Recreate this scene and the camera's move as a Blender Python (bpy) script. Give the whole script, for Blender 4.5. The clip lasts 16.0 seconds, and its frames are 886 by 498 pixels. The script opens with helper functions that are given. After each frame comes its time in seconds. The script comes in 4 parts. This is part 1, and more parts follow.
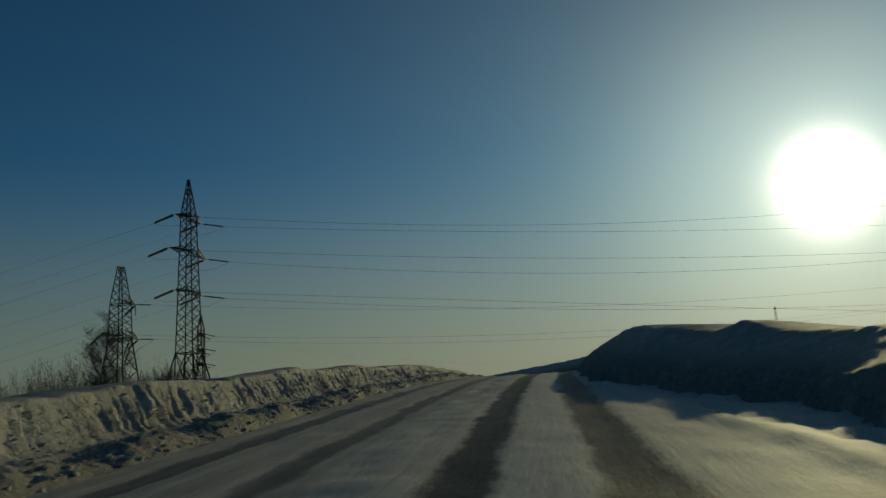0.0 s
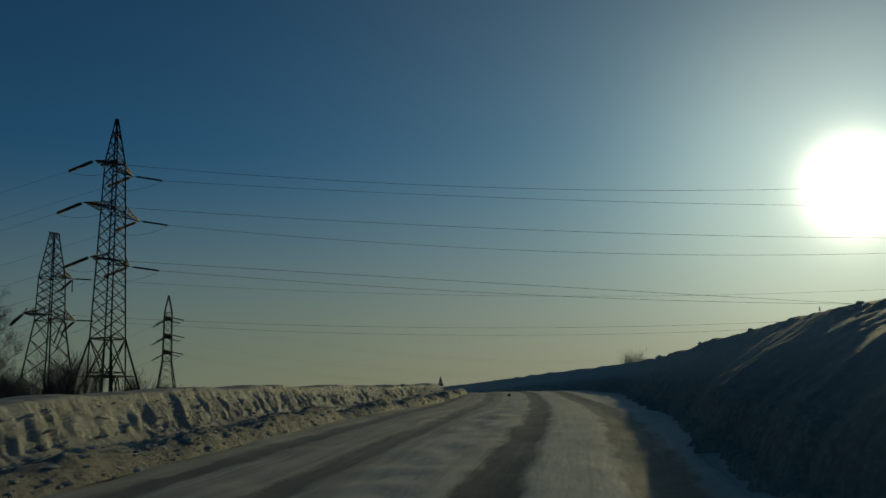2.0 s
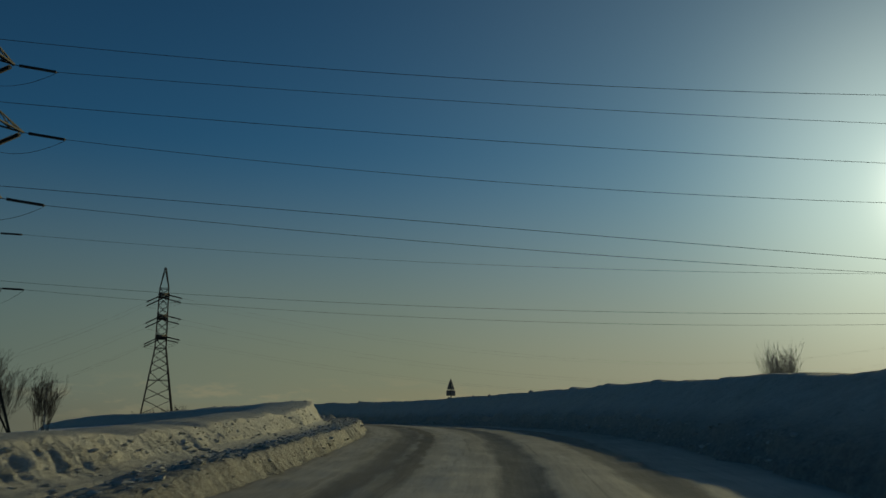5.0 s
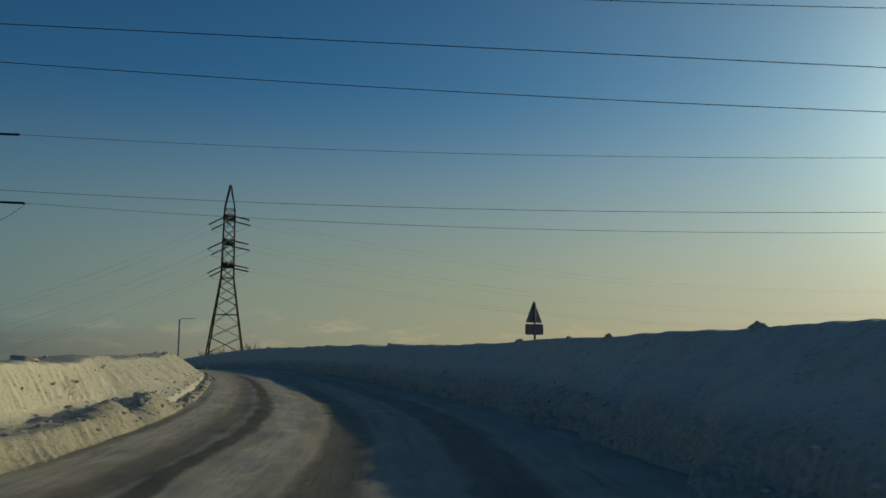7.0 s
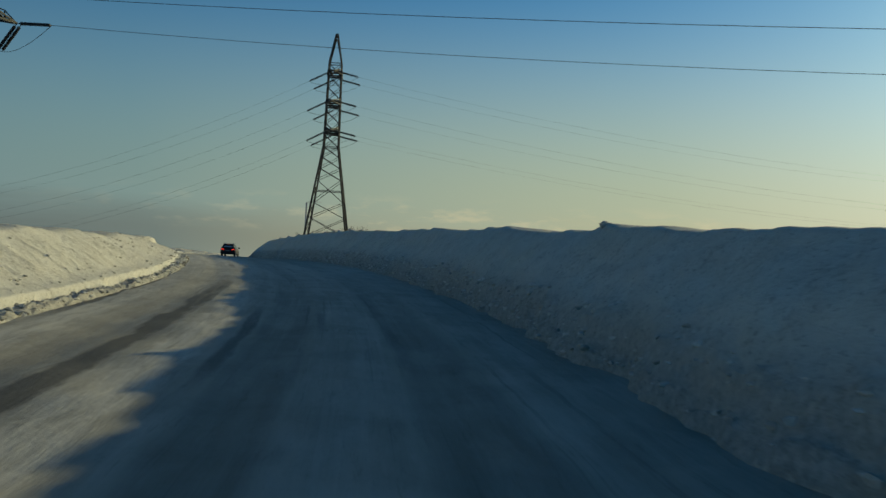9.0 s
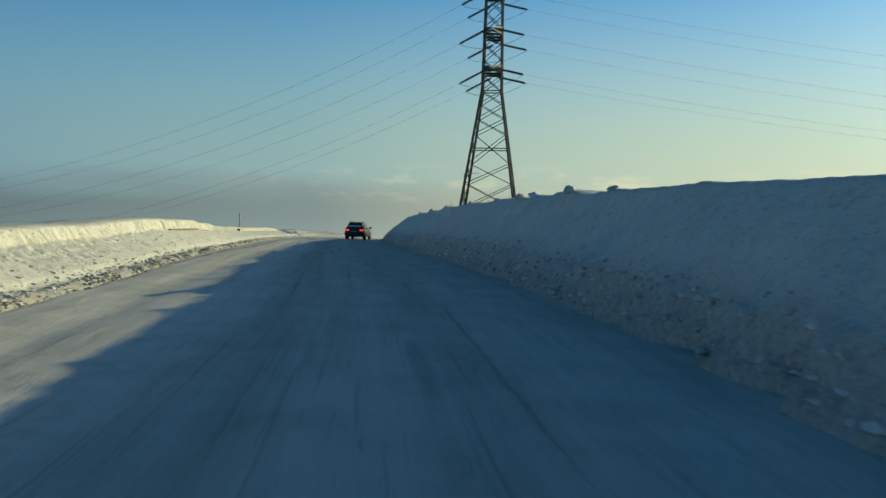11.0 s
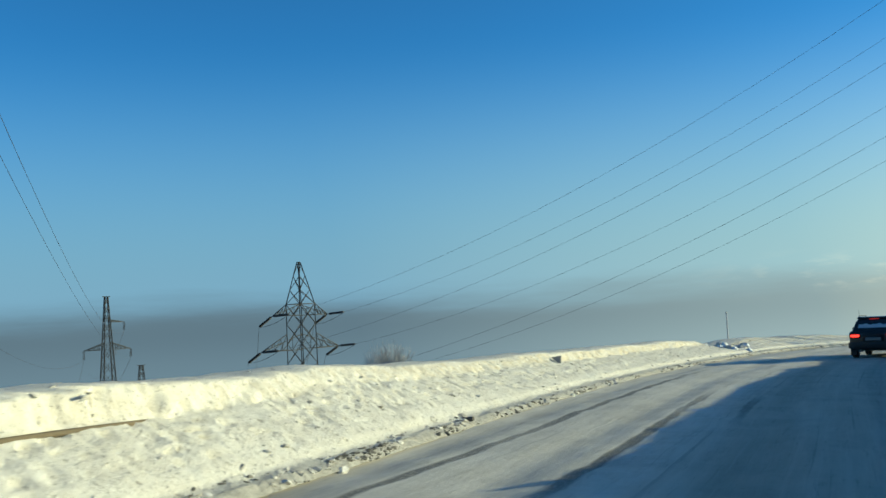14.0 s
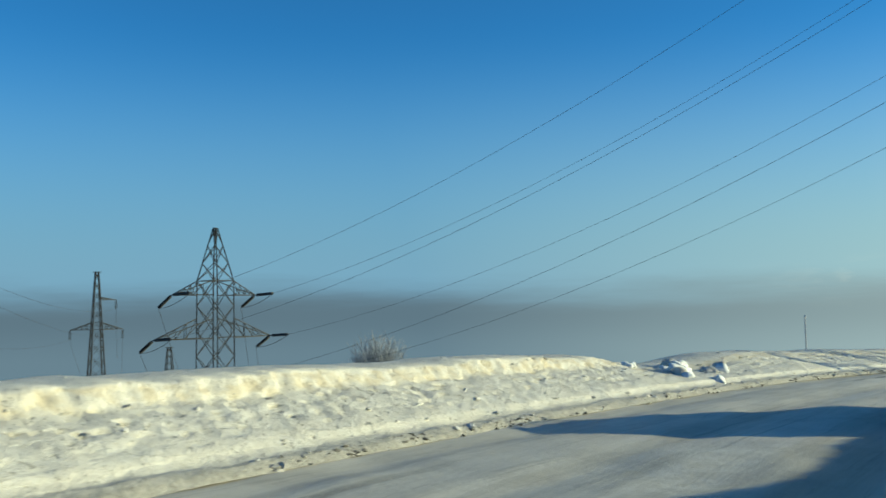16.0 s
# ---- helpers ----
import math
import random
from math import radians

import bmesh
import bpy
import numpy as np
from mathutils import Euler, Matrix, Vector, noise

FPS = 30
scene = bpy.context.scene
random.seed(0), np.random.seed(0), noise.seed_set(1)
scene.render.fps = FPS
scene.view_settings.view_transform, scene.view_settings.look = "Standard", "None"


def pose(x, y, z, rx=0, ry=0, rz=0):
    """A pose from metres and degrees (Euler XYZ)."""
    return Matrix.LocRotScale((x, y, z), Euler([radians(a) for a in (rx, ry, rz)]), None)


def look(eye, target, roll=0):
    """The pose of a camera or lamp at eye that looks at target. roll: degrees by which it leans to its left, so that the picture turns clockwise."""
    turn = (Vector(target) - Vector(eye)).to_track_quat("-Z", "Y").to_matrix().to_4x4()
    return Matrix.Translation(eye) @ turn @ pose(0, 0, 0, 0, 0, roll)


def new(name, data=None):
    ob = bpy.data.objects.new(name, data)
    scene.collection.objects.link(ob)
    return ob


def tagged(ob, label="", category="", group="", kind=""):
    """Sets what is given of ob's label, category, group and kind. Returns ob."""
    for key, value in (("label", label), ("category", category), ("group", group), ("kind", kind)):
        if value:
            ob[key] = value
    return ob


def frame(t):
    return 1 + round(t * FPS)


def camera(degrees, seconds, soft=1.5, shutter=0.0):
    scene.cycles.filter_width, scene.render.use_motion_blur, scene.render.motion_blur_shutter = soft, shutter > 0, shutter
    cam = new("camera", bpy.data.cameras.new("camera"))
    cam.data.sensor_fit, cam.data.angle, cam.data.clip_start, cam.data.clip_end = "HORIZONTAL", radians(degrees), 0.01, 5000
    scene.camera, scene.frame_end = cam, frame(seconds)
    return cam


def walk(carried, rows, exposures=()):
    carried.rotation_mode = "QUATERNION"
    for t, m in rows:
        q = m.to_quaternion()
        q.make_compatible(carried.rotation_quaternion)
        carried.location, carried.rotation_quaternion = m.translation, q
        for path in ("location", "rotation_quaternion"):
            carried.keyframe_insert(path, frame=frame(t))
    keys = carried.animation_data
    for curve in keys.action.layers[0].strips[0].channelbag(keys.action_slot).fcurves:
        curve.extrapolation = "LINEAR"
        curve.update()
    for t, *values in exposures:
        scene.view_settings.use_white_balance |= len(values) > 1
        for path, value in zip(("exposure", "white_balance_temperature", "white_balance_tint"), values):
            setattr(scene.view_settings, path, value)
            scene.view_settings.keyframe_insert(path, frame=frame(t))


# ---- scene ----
# Rows: seconds, eye x, y, z, then yaw (to the left), pitch (up) and roll in degrees.
ROWS = [
    (0, 0.00, 0.00, 1.30, -0.01, 11.00, -3.21),
    (0.5, 0.93, 9.71, 2.12, 0.91, 10.76, -3.65),
    (1, 1.94, 19.35, 2.93, 0.91, 10.55, -2.28),
    (1.5, 2.95, 28.85, 3.70, 1.43, 10.86, -3.18),
    (2, 3.94, 38.16, 4.42, 1.36, 10.66, -1.41),
    (2.5, 5.00, 47.11, 5.11, 2.42, 10.73, -1.31),
    (3, 6.00, 55.75, 5.61, 2.37, 10.25, -1.87),
    (3.5, 6.87, 64.23, 6.05, 3.14, 9.73, -1.25),
    (4, 7.57, 72.66, 6.39, 3.73, 10.54, -0.12),
    (4.2, 7.73, 76.02, 6.53, 3.68, 10.49, 0.03),
    (6.3, 7.70, 112.24, 8.12, 12.59, 10.70, 1.23),
    (6.5, 7.22, 115.55, 8.18, 11.81, 9.20, 0.82),
    (7, 5.61, 123.67, 8.30, 14.28, 6.53, 0.54),
    (7.5, 3.55, 131.65, 8.40, 16.51, 4.24, -2.76),
    (8, 1.12, 139.17, 8.37, 20.24, 4.04, -2.04),
    (8.5, -1.84, 146.32, 8.38, 19.39, 1.91, 2.77),
    (8.7, -3.23, 149.08, 8.37, 20.33, 0.76, 3.18),
    (10.8, -19.86, 179.27, 8.41, 30.28, -2.61, 0.79),
    (11, -21.78, 182.01, 8.38, 31.53, -2.64, 1.49),
    (11.5, -26.78, 188.61, 8.34, 31.99, -2.38, -1.56),
    (12, -31.01, 194.64, 8.33, 33.92, -1.05, -2.35),
    (12.5, -35.39, 200.07, 8.19, 35.33, -1.21, -4.31),
    (13, -39.39, 205.05, 8.03, 43.59, -0.51, -1.02),
    (13.5, -43.30, 209.93, 7.92, 55.61, 1.00, -0.71),
    (14, -46.87, 214.52, 7.76, 60.86, 4.08, -3.09),
    (14.5, -50.48, 219.39, 7.55, 63.59, 3.02, -3.28),
    (15, -54.61, 224.01, 7.31, 65.37, 2.13, -1.78),
    (15.5, -57.76, 229.04, 7.18, 70.65, 3.40, -0.94),
    (16, -60.62, 232.59, 7.09, 65.44, 3.74, -0.98),
]


def stance(x, y, z, yaw, pitch, roll):
    eye = Vector((x, y, z))
    a, p = radians(yaw), radians(pitch)
    ahead = Vector((-math.sin(a) * math.cos(p), math.cos(a) * math.cos(p), math.sin(p)))
    return look(eye, eye + ahead, roll)


cam = camera(51.2, 16.0, soft=1.5, shutter=0.12)
walk(cam, [(r[0], stance(*r[1:])) for r in ROWS],
     exposures=[(0, -2.1, 7600, 3), (4.2, -2.1, 7600, 3), (6.3, -1.55, 7700, 6), (7.0, -1.3, 7600, 8), (8.0, -1.05, 7500, 8), (8.7, -0.85, 7400, 6), (10.8, -0.25, 6850, 4),
                (11.5, -0.05, 6650, 4), (12.5, 0.22, 6350, 4), (16, 0.12, 6200, 4)])

# ---- world and sun ----
SUN_AZ, SUN_EL = 23.4, 12.7          # degrees: azimuth from +y towards +x, height
sun_dir = Vector((math.sin(radians(SUN_AZ)) * math.cos(radians(SUN_EL)),
                  math.cos(radians(SUN_AZ)) * math.cos(radians(SUN_EL)), math.sin(radians(SUN_EL))))


class Nodes:
    """Short hand for node trees: n.add(type, inputs, settings) gives a node; links by socket."""

    def __init__(self, tree):
        self.tree = tree
        tree.nodes.clear()

    def add(self, kind, ins=None, **sets):
        node = self.tree.nodes.new(kind)
        for k, v in sets.items():
            setattr(node, k, v)
        for k, v in (ins or {}).items():
            if isinstance(v, bpy.types.NodeSocket):
                self.tree.links.new(v, node.inputs[k])
            else:
                node.inputs[k].default_value = v
        return node

    def math(self, op, a, b=0.0, c=0.0, clamp=False):
        return self.add("ShaderNodeMath", {0: a, 1: b, 2: c}, operation=op, use_clamp=clamp).outputs[0]

    def smooth(self, v, lo, hi, a=0.0, b=1.0):
        return self.add("ShaderNodeMapRange", {0: v, 1: lo, 2: hi, 3: a, 4: b}, interpolation_type="SMOOTHSTEP").outputs[0]

    def mix(self, f, a, b, blend="MIX"):
        m = self.add("ShaderNodeMix", data_type="RGBA", blend_type=blend)
        for k, v in ((0, f), (6, a), (7, b)):
            if isinstance(v, bpy.types.NodeSocket):
                self.tree.links.new(v, m.inputs[k])
            else:
                m.inputs[k].default_value = v
        return m.outputs[2]

    def noise(self, vec, scale, detail=4.0, rough=0.55, dist=0.0):
        return self.add("ShaderNodeTexNoise", {"Vector": vec, "Scale": scale, "Detail": detail, "Roughness": rough, "Distortion": dist}).outputs[0]

    def ramp(self, v, stops):
        r = self.add("ShaderNodeValToRGB", {0: v})
        e = r.color_ramp.elements
        e[0].position, e[0].color = stops[0]
        e[1].position, e[1].color = stops[-1]
        for p, c in stops[1:-1]:
            e.new(p).color = c
        return r.outputs[0]

    def bump(self, h, strength, dist):
        return self.add("ShaderNodeBump", {"Height": h, "Strength": strength, "Distance": dist}).outputs[0]


def rgb(r, g, b):
    return (r, g, b, 1.0)


world = bpy.data.worlds.new("winter_sky")
scene.world = world
world.use_nodes = True
w = Nodes(world.node_tree)
way = w.add("ShaderNodeTexCoord").outputs["Generated"]
sky = w.add("ShaderNodeTexSky", sky_type="NISHITA", sun_disc=False, sun_elevation=radians(SUN_EL), sun_rotation=radians(SUN_AZ),
            altitude=200.0, air_density=1.0, dust_density=0.6, ozone_density=3.0).outputs[0]
split = w.add("ShaderNodeSeparateXYZ", {0: way})
height = split.outputs[2]
near_sun = w.add("ShaderNodeVectorMath", {0: way, 1: tuple(sun_dir)}, operation="DOT_PRODUCT").outputs["Value"]
# the bright air round the sun, narrow and wide
disc = w.math("POWER", w.math("MAXIMUM", near_sun, 0.0), 3000.0)
rim_glow = w.math("POWER", w.math("MAXIMUM", near_sun, 0.0), 900.0)
halo = w.math("POWER", w.math("MAXIMUM", near_sun, 0.0), 70.0)
wide = w.math("POWER", w.math("MAXIMUM", near_sun, 0.0), 12.0)
# frost haze that lies over the valley: grey blue away from the sun, pale yellow towards it
wisps = w.noise(w.add("ShaderNodeVectorMath", {0: way, 1: (1.0, 1.0, 9.0)}, operation="MULTIPLY").outputs[0], 3.0, 5.0, 0.6)
puffs = w.noise(w.add("ShaderNodeVectorMath", {0: way, 1: (1.0, 1.0, 4.0)}, operation="MULTIPLY").outputs[0], 16.0, 6.0, 0.62)
rise = w.math("ADD", height, w.math("MULTIPLY_ADD", wisps, 0.05, -0.028))
haze_low = w.ramp(near_sun, [(0.0, rgb(0.115, 0.173, 0.212)), (0.45, rgb(0.265, 0.34, 0.345)), (0.84, rgb(0.80, 0.78, 0.54)), (0.97, rgb(1.0, 0.97, 0.72))])
haze_low = w.mix(w.smooth(height, -0.004, -0.05, 0.0, 0.35), haze_low, w.mix(1.0, haze_low, rgb(1.6, 1.6, 1.55), "MULTIPLY"))
haze_high = w.ramp(near_sun, [(0.0, rgb(0.195, 0.36, 0.48)), (0.45, rgb(0.34, 0.50, 0.52)), (0.84, rgb(0.70, 0.78, 0.60)), (0.97, rgb(0.95, 0.96, 0.76))])
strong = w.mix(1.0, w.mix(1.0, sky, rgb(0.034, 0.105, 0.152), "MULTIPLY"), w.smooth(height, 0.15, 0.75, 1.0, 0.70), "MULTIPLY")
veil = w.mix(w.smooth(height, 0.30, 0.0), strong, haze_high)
veil = w.mix(w.smooth(rise, 0.04, -0.008), veil, haze_low)
cloud = w.math("MULTIPLY", w.smooth(puffs, 0.50, 0.66), w.smooth(w.math("ABSOLUTE", w.math("SUBTRACT", height, 0.022)), 0.03, 0.004))
veil = w.mix(w.math("MULTIPLY", cloud, w.smooth(near_sun, 0.3, 0.8, 0.0, 0.45)), veil, rgb(1.0, 0.92, 0.66))
glow = w.mix(1.0, veil, w.mix(1.0, rgb(1.0, 0.95, 0.78), w.math("MULTIPLY", halo, 1.6), "MULTIPLY"), "ADD")
glow = w.mix(1.0, glow, w.mix(1.0, rgb(1.0, 0.97, 0.88), w.math("MULTIPLY_ADD", disc, 40.0, w.math("MULTIPLY", rim_glow, 5.2)), "MULTIPLY"), "ADD")
glow = w.mix(1.0, glow, w.mix(1.0, rgb(1.0, 1.0, 0.86), w.math("MULTIPLY", wide, 0.30), "MULTIPLY"), "ADD")
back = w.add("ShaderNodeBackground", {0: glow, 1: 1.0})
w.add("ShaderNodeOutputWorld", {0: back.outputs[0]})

lamp = bpy.data.lights.new("sun", "SUN")
lamp.energy, lamp.angle, lamp.color = 5.0, radians(0.55), (1.0, 0.93, 0.56)
sun = new("sun", lamp)
sun.matrix_world = look(sun_dir * 300, (0, 0, 0))

# ---- materials ----


def material(name, build):
    m = bpy.data.materials.new(name)
    m.use_nodes = True
    n = Nodes(m.node_tree)
    n.add("ShaderNodeOutputMaterial", {0: build(n)})
    return m


def place_of(n):
    return n.add("ShaderNodeNewGeometry").outputs["Position"]


def principled(n, colour, rough, normal=None, metal=0.0, **more):
    ins = {"Base Color": colour, "Roughness": rough, "Metallic": metal}
    if normal is not None:
        ins["Normal"] = normal
    ins.update(more)
    return n.add("ShaderNodeBsdfPrincipled", ins).outputs[0]


def snow_look(n):
    """Ploughed snow: grainy, with grit, meltwater stains and dirtier clods at the foot."""
    p = place_of(n)
    uv = n.add("ShaderNodeSeparateXYZ", {0: n.add("ShaderNodeUVMap", uv_map="bank").outputs[0]})
    up, along = uv.outputs[0], uv.outputs[1]
    mid, fine, tiny = n.noise(p, 2.2, 6, 0.65), n.noise(p, 11.0, 5, 0.7), n.noise(p, 26.0, 3, 0.7)
    col = n.mix(n.smooth(mid, 0.3, 0.7), rgb(0.715, 0.685, 0.61), rgb(0.63, 0.595, 0.52))
    col = n.mix(n.smooth(n.noise(p, 0.45, 5, 0.6), 0.45, 0.7, 0.0, 0.35), col, rgb(0.72, 0.66, 0.53))
    grit = n.math("MULTIPLY", n.smooth(n.noise(p, 1.3, 7, 0.7), 0.47, 0.70), n.smooth(fine, 0.45, 0.62))
    col = n.mix(n.math("MULTIPLY", grit, n.smooth(along, 205.0, 170.0, 0.2, 0.5)), col, rgb(0.20, 0.17, 0.13))
    specks = n.math("MULTIPLY", n.smooth(tiny, 0.56, 0.66), n.smooth(fine, 0.42, 0.6))
    col = n.mix(n.math("MULTIPLY", specks, 0.8), col, rgb(0.12, 0.10, 0.08))
    late = n.smooth(along, 185.0, 205.0)
    flecks = n.smooth(n.noise(n.add("ShaderNodeVectorMath", {0: p, 1: (1.0, 1.0, 0.55)}, operation="MULTIPLY").outputs[0], 6.5, 3, 0.5), 0.655, 0.70)
    flecks = n.math("MULTIPLY", flecks, late)
    col = n.mix(n.math("MULTIPLY", flecks, 0.65), col, rgb(0.33, 0.30, 0.24))
    comb = n.noise(n.add("ShaderNodeCombineXYZ", {0: n.math("MULTIPLY", up, 3.0), 1: along}).outputs[0], 3.5, 4, 0.6)
    stain = n.math("MULTIPLY", n.math("MULTIPLY", n.smooth(up, 0.57, 0.63), n.smooth(up, 0.715, 0.69)), n.smooth(comb, 0.42, 0.62, 0.1, 0.75))
    col = n.mix(n.math("MULTIPLY", stain, n.math("MULTIPLY", late, n.smooth(along, 238.0, 255.0, 0.3, 0.9))), col, rgb(0.58, 0.49, 0.33))
    early = n.smooth(along, 125.0, 80.0)        # the climb is gritted: its bank is greyer and splashed higher
    reach = n.math("MULTIPLY_ADD", early, 0.18, 0.30)
    low = n.smooth(n.math("DIVIDE", n.math("ADD", up, n.math("MULTIPLY_ADD", mid, 0.24, -0.12)), reach), 1.0, 0.1)
    splash = n.math("MULTIPLY", low, n.smooth(fine, 0.3, 0.6, 0.5, 1.0))
    col = n.mix(n.math("MULTIPLY", early, n.smooth(mid, 0.35, 0.6, 0.25, 0.75)), col, rgb(0.42, 0.40, 0.36))
    col = n.mix(n.math("MULTIPLY", splash, n.math("MULTIPLY_ADD", early, 0.20, 0.64)), col, rgb(0.20, 0.185, 0.155))
    h = n.math("ADD", n.math("MULTIPLY", mid, 0.55), n.math("ADD", n.math("MULTIPLY", fine, 0.35), n.math("MULTIPLY_ADD", tiny, 0.10, n.math("MULTIPLY", flecks, -0.35))))
    return principled(n, col, 0.75, n.bump(h, n.smooth(along, 125.0, 85.0, 0.45, 0.75), 0.25), **{"Specular IOR Level": 0.25})


def clean_snow_look(n):
    p = place_of(n)
    mid, fine = n.noise(p, 0.7, 6, 0.6), n.noise(p, 9.0, 4, 0.7)
    col = n.mix(n.smooth(mid, 0.3, 0.7), rgb(0.80, 0.81, 0.82), rgb(0.74, 0.74, 0.73))
    return principled(n, col, 0.8, n.bump(n.math("ADD", mid, n.math("MULTIPLY", fine, 0.2)), 0.8, 0.2))


def road_look(n):
    """Packed snow over asphalt: wheel tracks run along the road in the mesh's own across/along coordinates."""
    uv = n.add("ShaderNodeUVMap", uv_map="road").outputs[0]
    xy = n.add("ShaderNodeSeparateXYZ", {0: uv})
    across, along = xy.outputs[0], xy.outputs[1]

    def stretched(f, scale, detail=5, rough=0.65):
        return n.noise(n.add("ShaderNodeCombineXYZ", {0: across, 1: n.math("MULTIPLY", along, f)}).outputs[0], scale, detail, rough)
    wob = n.math("MULTIPLY_ADD", n.noise(n.add("ShaderNodeCombineXYZ", {0: 0.0, 1: along}).outputs[0], 0.035, 3), 0.6, -0.3)
    u = n.math("ADD", across, wob)
    streak, edge, thin, scratch = stretched(0.06, 2.6, 6), stretched(0.25, 1.8), stretched(0.012, 7.0, 4, 0.6), stretched(0.10, 9.0, 5, 0.7)
    place = place_of(n)
    fine, blotch, crumb = n.noise(place, 7.0, 6, 0.7), n.noise(place, 0.9, 5, 0.6), n.noise(place, 22.0, 4, 0.75)
    ragged = n.math("MULTIPLY_ADD", edge, 0.6, -0.30)

    def band(mid, half, soft=0.14, rag=1.0):
        d = n.math("ABSOLUTE", n.math("SUBTRACT", u, mid))
        return n.smooth(n.math("MULTIPLY_ADD", ragged, rag, d), half + soft, half * 0.7)
    tracks = None
    for mid, half in ((-5.1, 0.24), (-3.3, 0.20), (-0.98, 0.34), (0.85, 0.40)):
        b = band(mid, half)
        tracks = b if tracks is None else n.math("MAXIMUM", tracks, b)
    worn = n.math("MULTIPLY", tracks, n.smooth(streak, 0.22, 0.5, 0.8, 1.0))
    worn = n.math("MULTIPLY", worn, n.smooth(along, 30.0, 75.0, 1.0, 0.72))
    worn = n.math("MULTIPLY", worn, n.smooth(along, 135.0, 185.0, 1.0, 0.22))      # packed whiter past the bend
    worn = n.math("MULTIPLY", worn, n.smooth(u, -2.3, -1.8, 0.72, 1.0))
    # past the bend narrow strips of asphalt show in broken lines
    late = n.smooth(along, 120.0, 150.0)
    lines = None
    for mid, half, gap in ((-2.6, 0.07, 0.49), (-4.4, 0.07, 0.44), (-1.5, 0.06, 0.53), (-0.45, 0.04, 0.54), (0.55, 0.06, 0.57)):
        broken = n.smooth(n.noise(n.add("ShaderNodeCombineXYZ", {0: mid * 7.0, 1: along}).outputs[0], 0.055, 3, 0.55), gap - 0.02, gap + 0.16)
        b = n.math("MULTIPLY", band(mid, half, 0.06, 0.35), broken)
        lines = b if lines is None else n.math("MAXIMUM", lines, b)
    lines = n.math("MULTIPLY", n.math("MULTIPLY", lines, late), n.smooth(crumb, 0.3, 0.55, 0.4, 0.85))
    col = n.mix(n.smooth(streak, 0.3, 0.7), rgb(0.70, 0.66, 0.58), rgb(0.57, 0.53, 0.455))
    col = n.mix(n.smooth(blotch, 0.42, 0.68, 0.0, 0.35), col, rgb(0.38, 0.35, 0.30))
    gritted = n.math("MULTIPLY", n.smooth(along, 170.0, 110.0), n.smooth(n.math("ADD", u, n.math("MULTIPLY_ADD", edge, 0.8, -0.4)), -2.45, -2.75))
    col = n.mix(n.math("MULTIPLY", gritted, n.smooth(streak, 0.35, 0.6, 0.25, 0.85)), col, rgb(0.43, 0.385, 0.31))
    crust = n.math("MULTIPLY", n.smooth(n.math("ABSOLUTE", n.math("SUBTRACT", u, -2.1)), 0.5, 0.2), n.smooth(n.noise(place, 3.0, 5, 0.75), 0.45, 0.6))
    col = n.mix(n.math("MULTIPLY", crust, 0.6), col, rgb(0.70, 0.67, 0.61))
    col = n.mix(n.smooth(thin, 0.54, 0.66, 0.0, 0.5), col, rgb(0.70, 0.66, 0.59))
    col = n.mix(n.smooth(thin, 0.42, 0.30, 0.0, 0.4), col, rgb(0.22, 0.20, 0.165))
    col = n.mix(n.smooth(scratch, 0.55, 0.70, 0.0, 0.35), col, rgb(0.27, 0.245, 0.20))
    col = n.mix(n.smooth(scratch, 0.45, 0.32, 0.0, 0.35), col, rgb(0.72, 0.69, 0.63))
    col = n.mix(n.smooth(fine, 0.5, 0.75, 0.0, 0.3), col, rgb(0.60, 0.57, 0.51))
    col = n.mix(n.smooth(crumb, 0.58, 0.72, 0.0, 0.35), col, rgb(0.24, 0.215, 0.175))
    # clean strip between the wheel tracks on the climb
    strip_ = n.math("MULTIPLY", n.smooth(n.math("ABSOLUTE", n.math("ADD", u, 0.07)), 0.75, 0.45), n.smooth(along, 95.0, 55.0))
    col = n.mix(n.math("MULTIPLY", strip_, n.smooth(scratch, 0.6, 0.4, 0.3, 0.75)), col, rgb(0.74, 0.71, 0.64))
    # darker through the bend
    bend_tone = n.math("MULTIPLY", n.smooth(along, 85.0, 125.0), n.smooth(along, 205.0, 175.0))
    col = n.mix(n.math("MULTIPLY", bend_tone, n.smooth(edge, 0.3, 0.6, 0.45, 0.75)), col, n.mix(1.0, col, rgb(0.52, 0.50, 0.46), "MULTIPLY"))
    # past the bend, the bank's shade is deepened in the driving lane's colour
    level = n.smooth(along, 185.0, 215.0)
    col = n.mix(n.math("MULTIPLY", level, n.smooth(n.math("ADD", u, ragged), -2.2, -1.0, 0.25, 0.85)), col, n.mix(1.0, col, rgb(0.70, 0.68, 0.63), "MULTIPLY"))
    # loose snow pushed to the road's edge on the climb
    push = n.math("MULTIPLY", n.smooth(n.math("ADD", across, ragged), 1.55, 2.0), n.smooth(along, 110.0, 80.0))
    col = n.mix(n.math("MULTIPLY", push, n.smooth(fine, 0.35, 0.6, 0.35, 0.8)), col, rgb(0.66, 0.63, 0.56))
    col = n.mix(n.math("MULTIPLY", worn, n.smooth(fine, 0.35, 0.65, 0.99, 0.92)), col, rgb(0.045, 0.041, 0.034))
    # ridges of clean snow between the tracks through the bend
    bend = n.math("MULTIPLY", n.smooth(along, 90.0, 115.0), n.smooth(along, 190.0, 170.0))
    ridges = n.math("MAXIMUM", band(-2.05, 0.22, 0.12), band(-4.1, 0.30, 0.15))
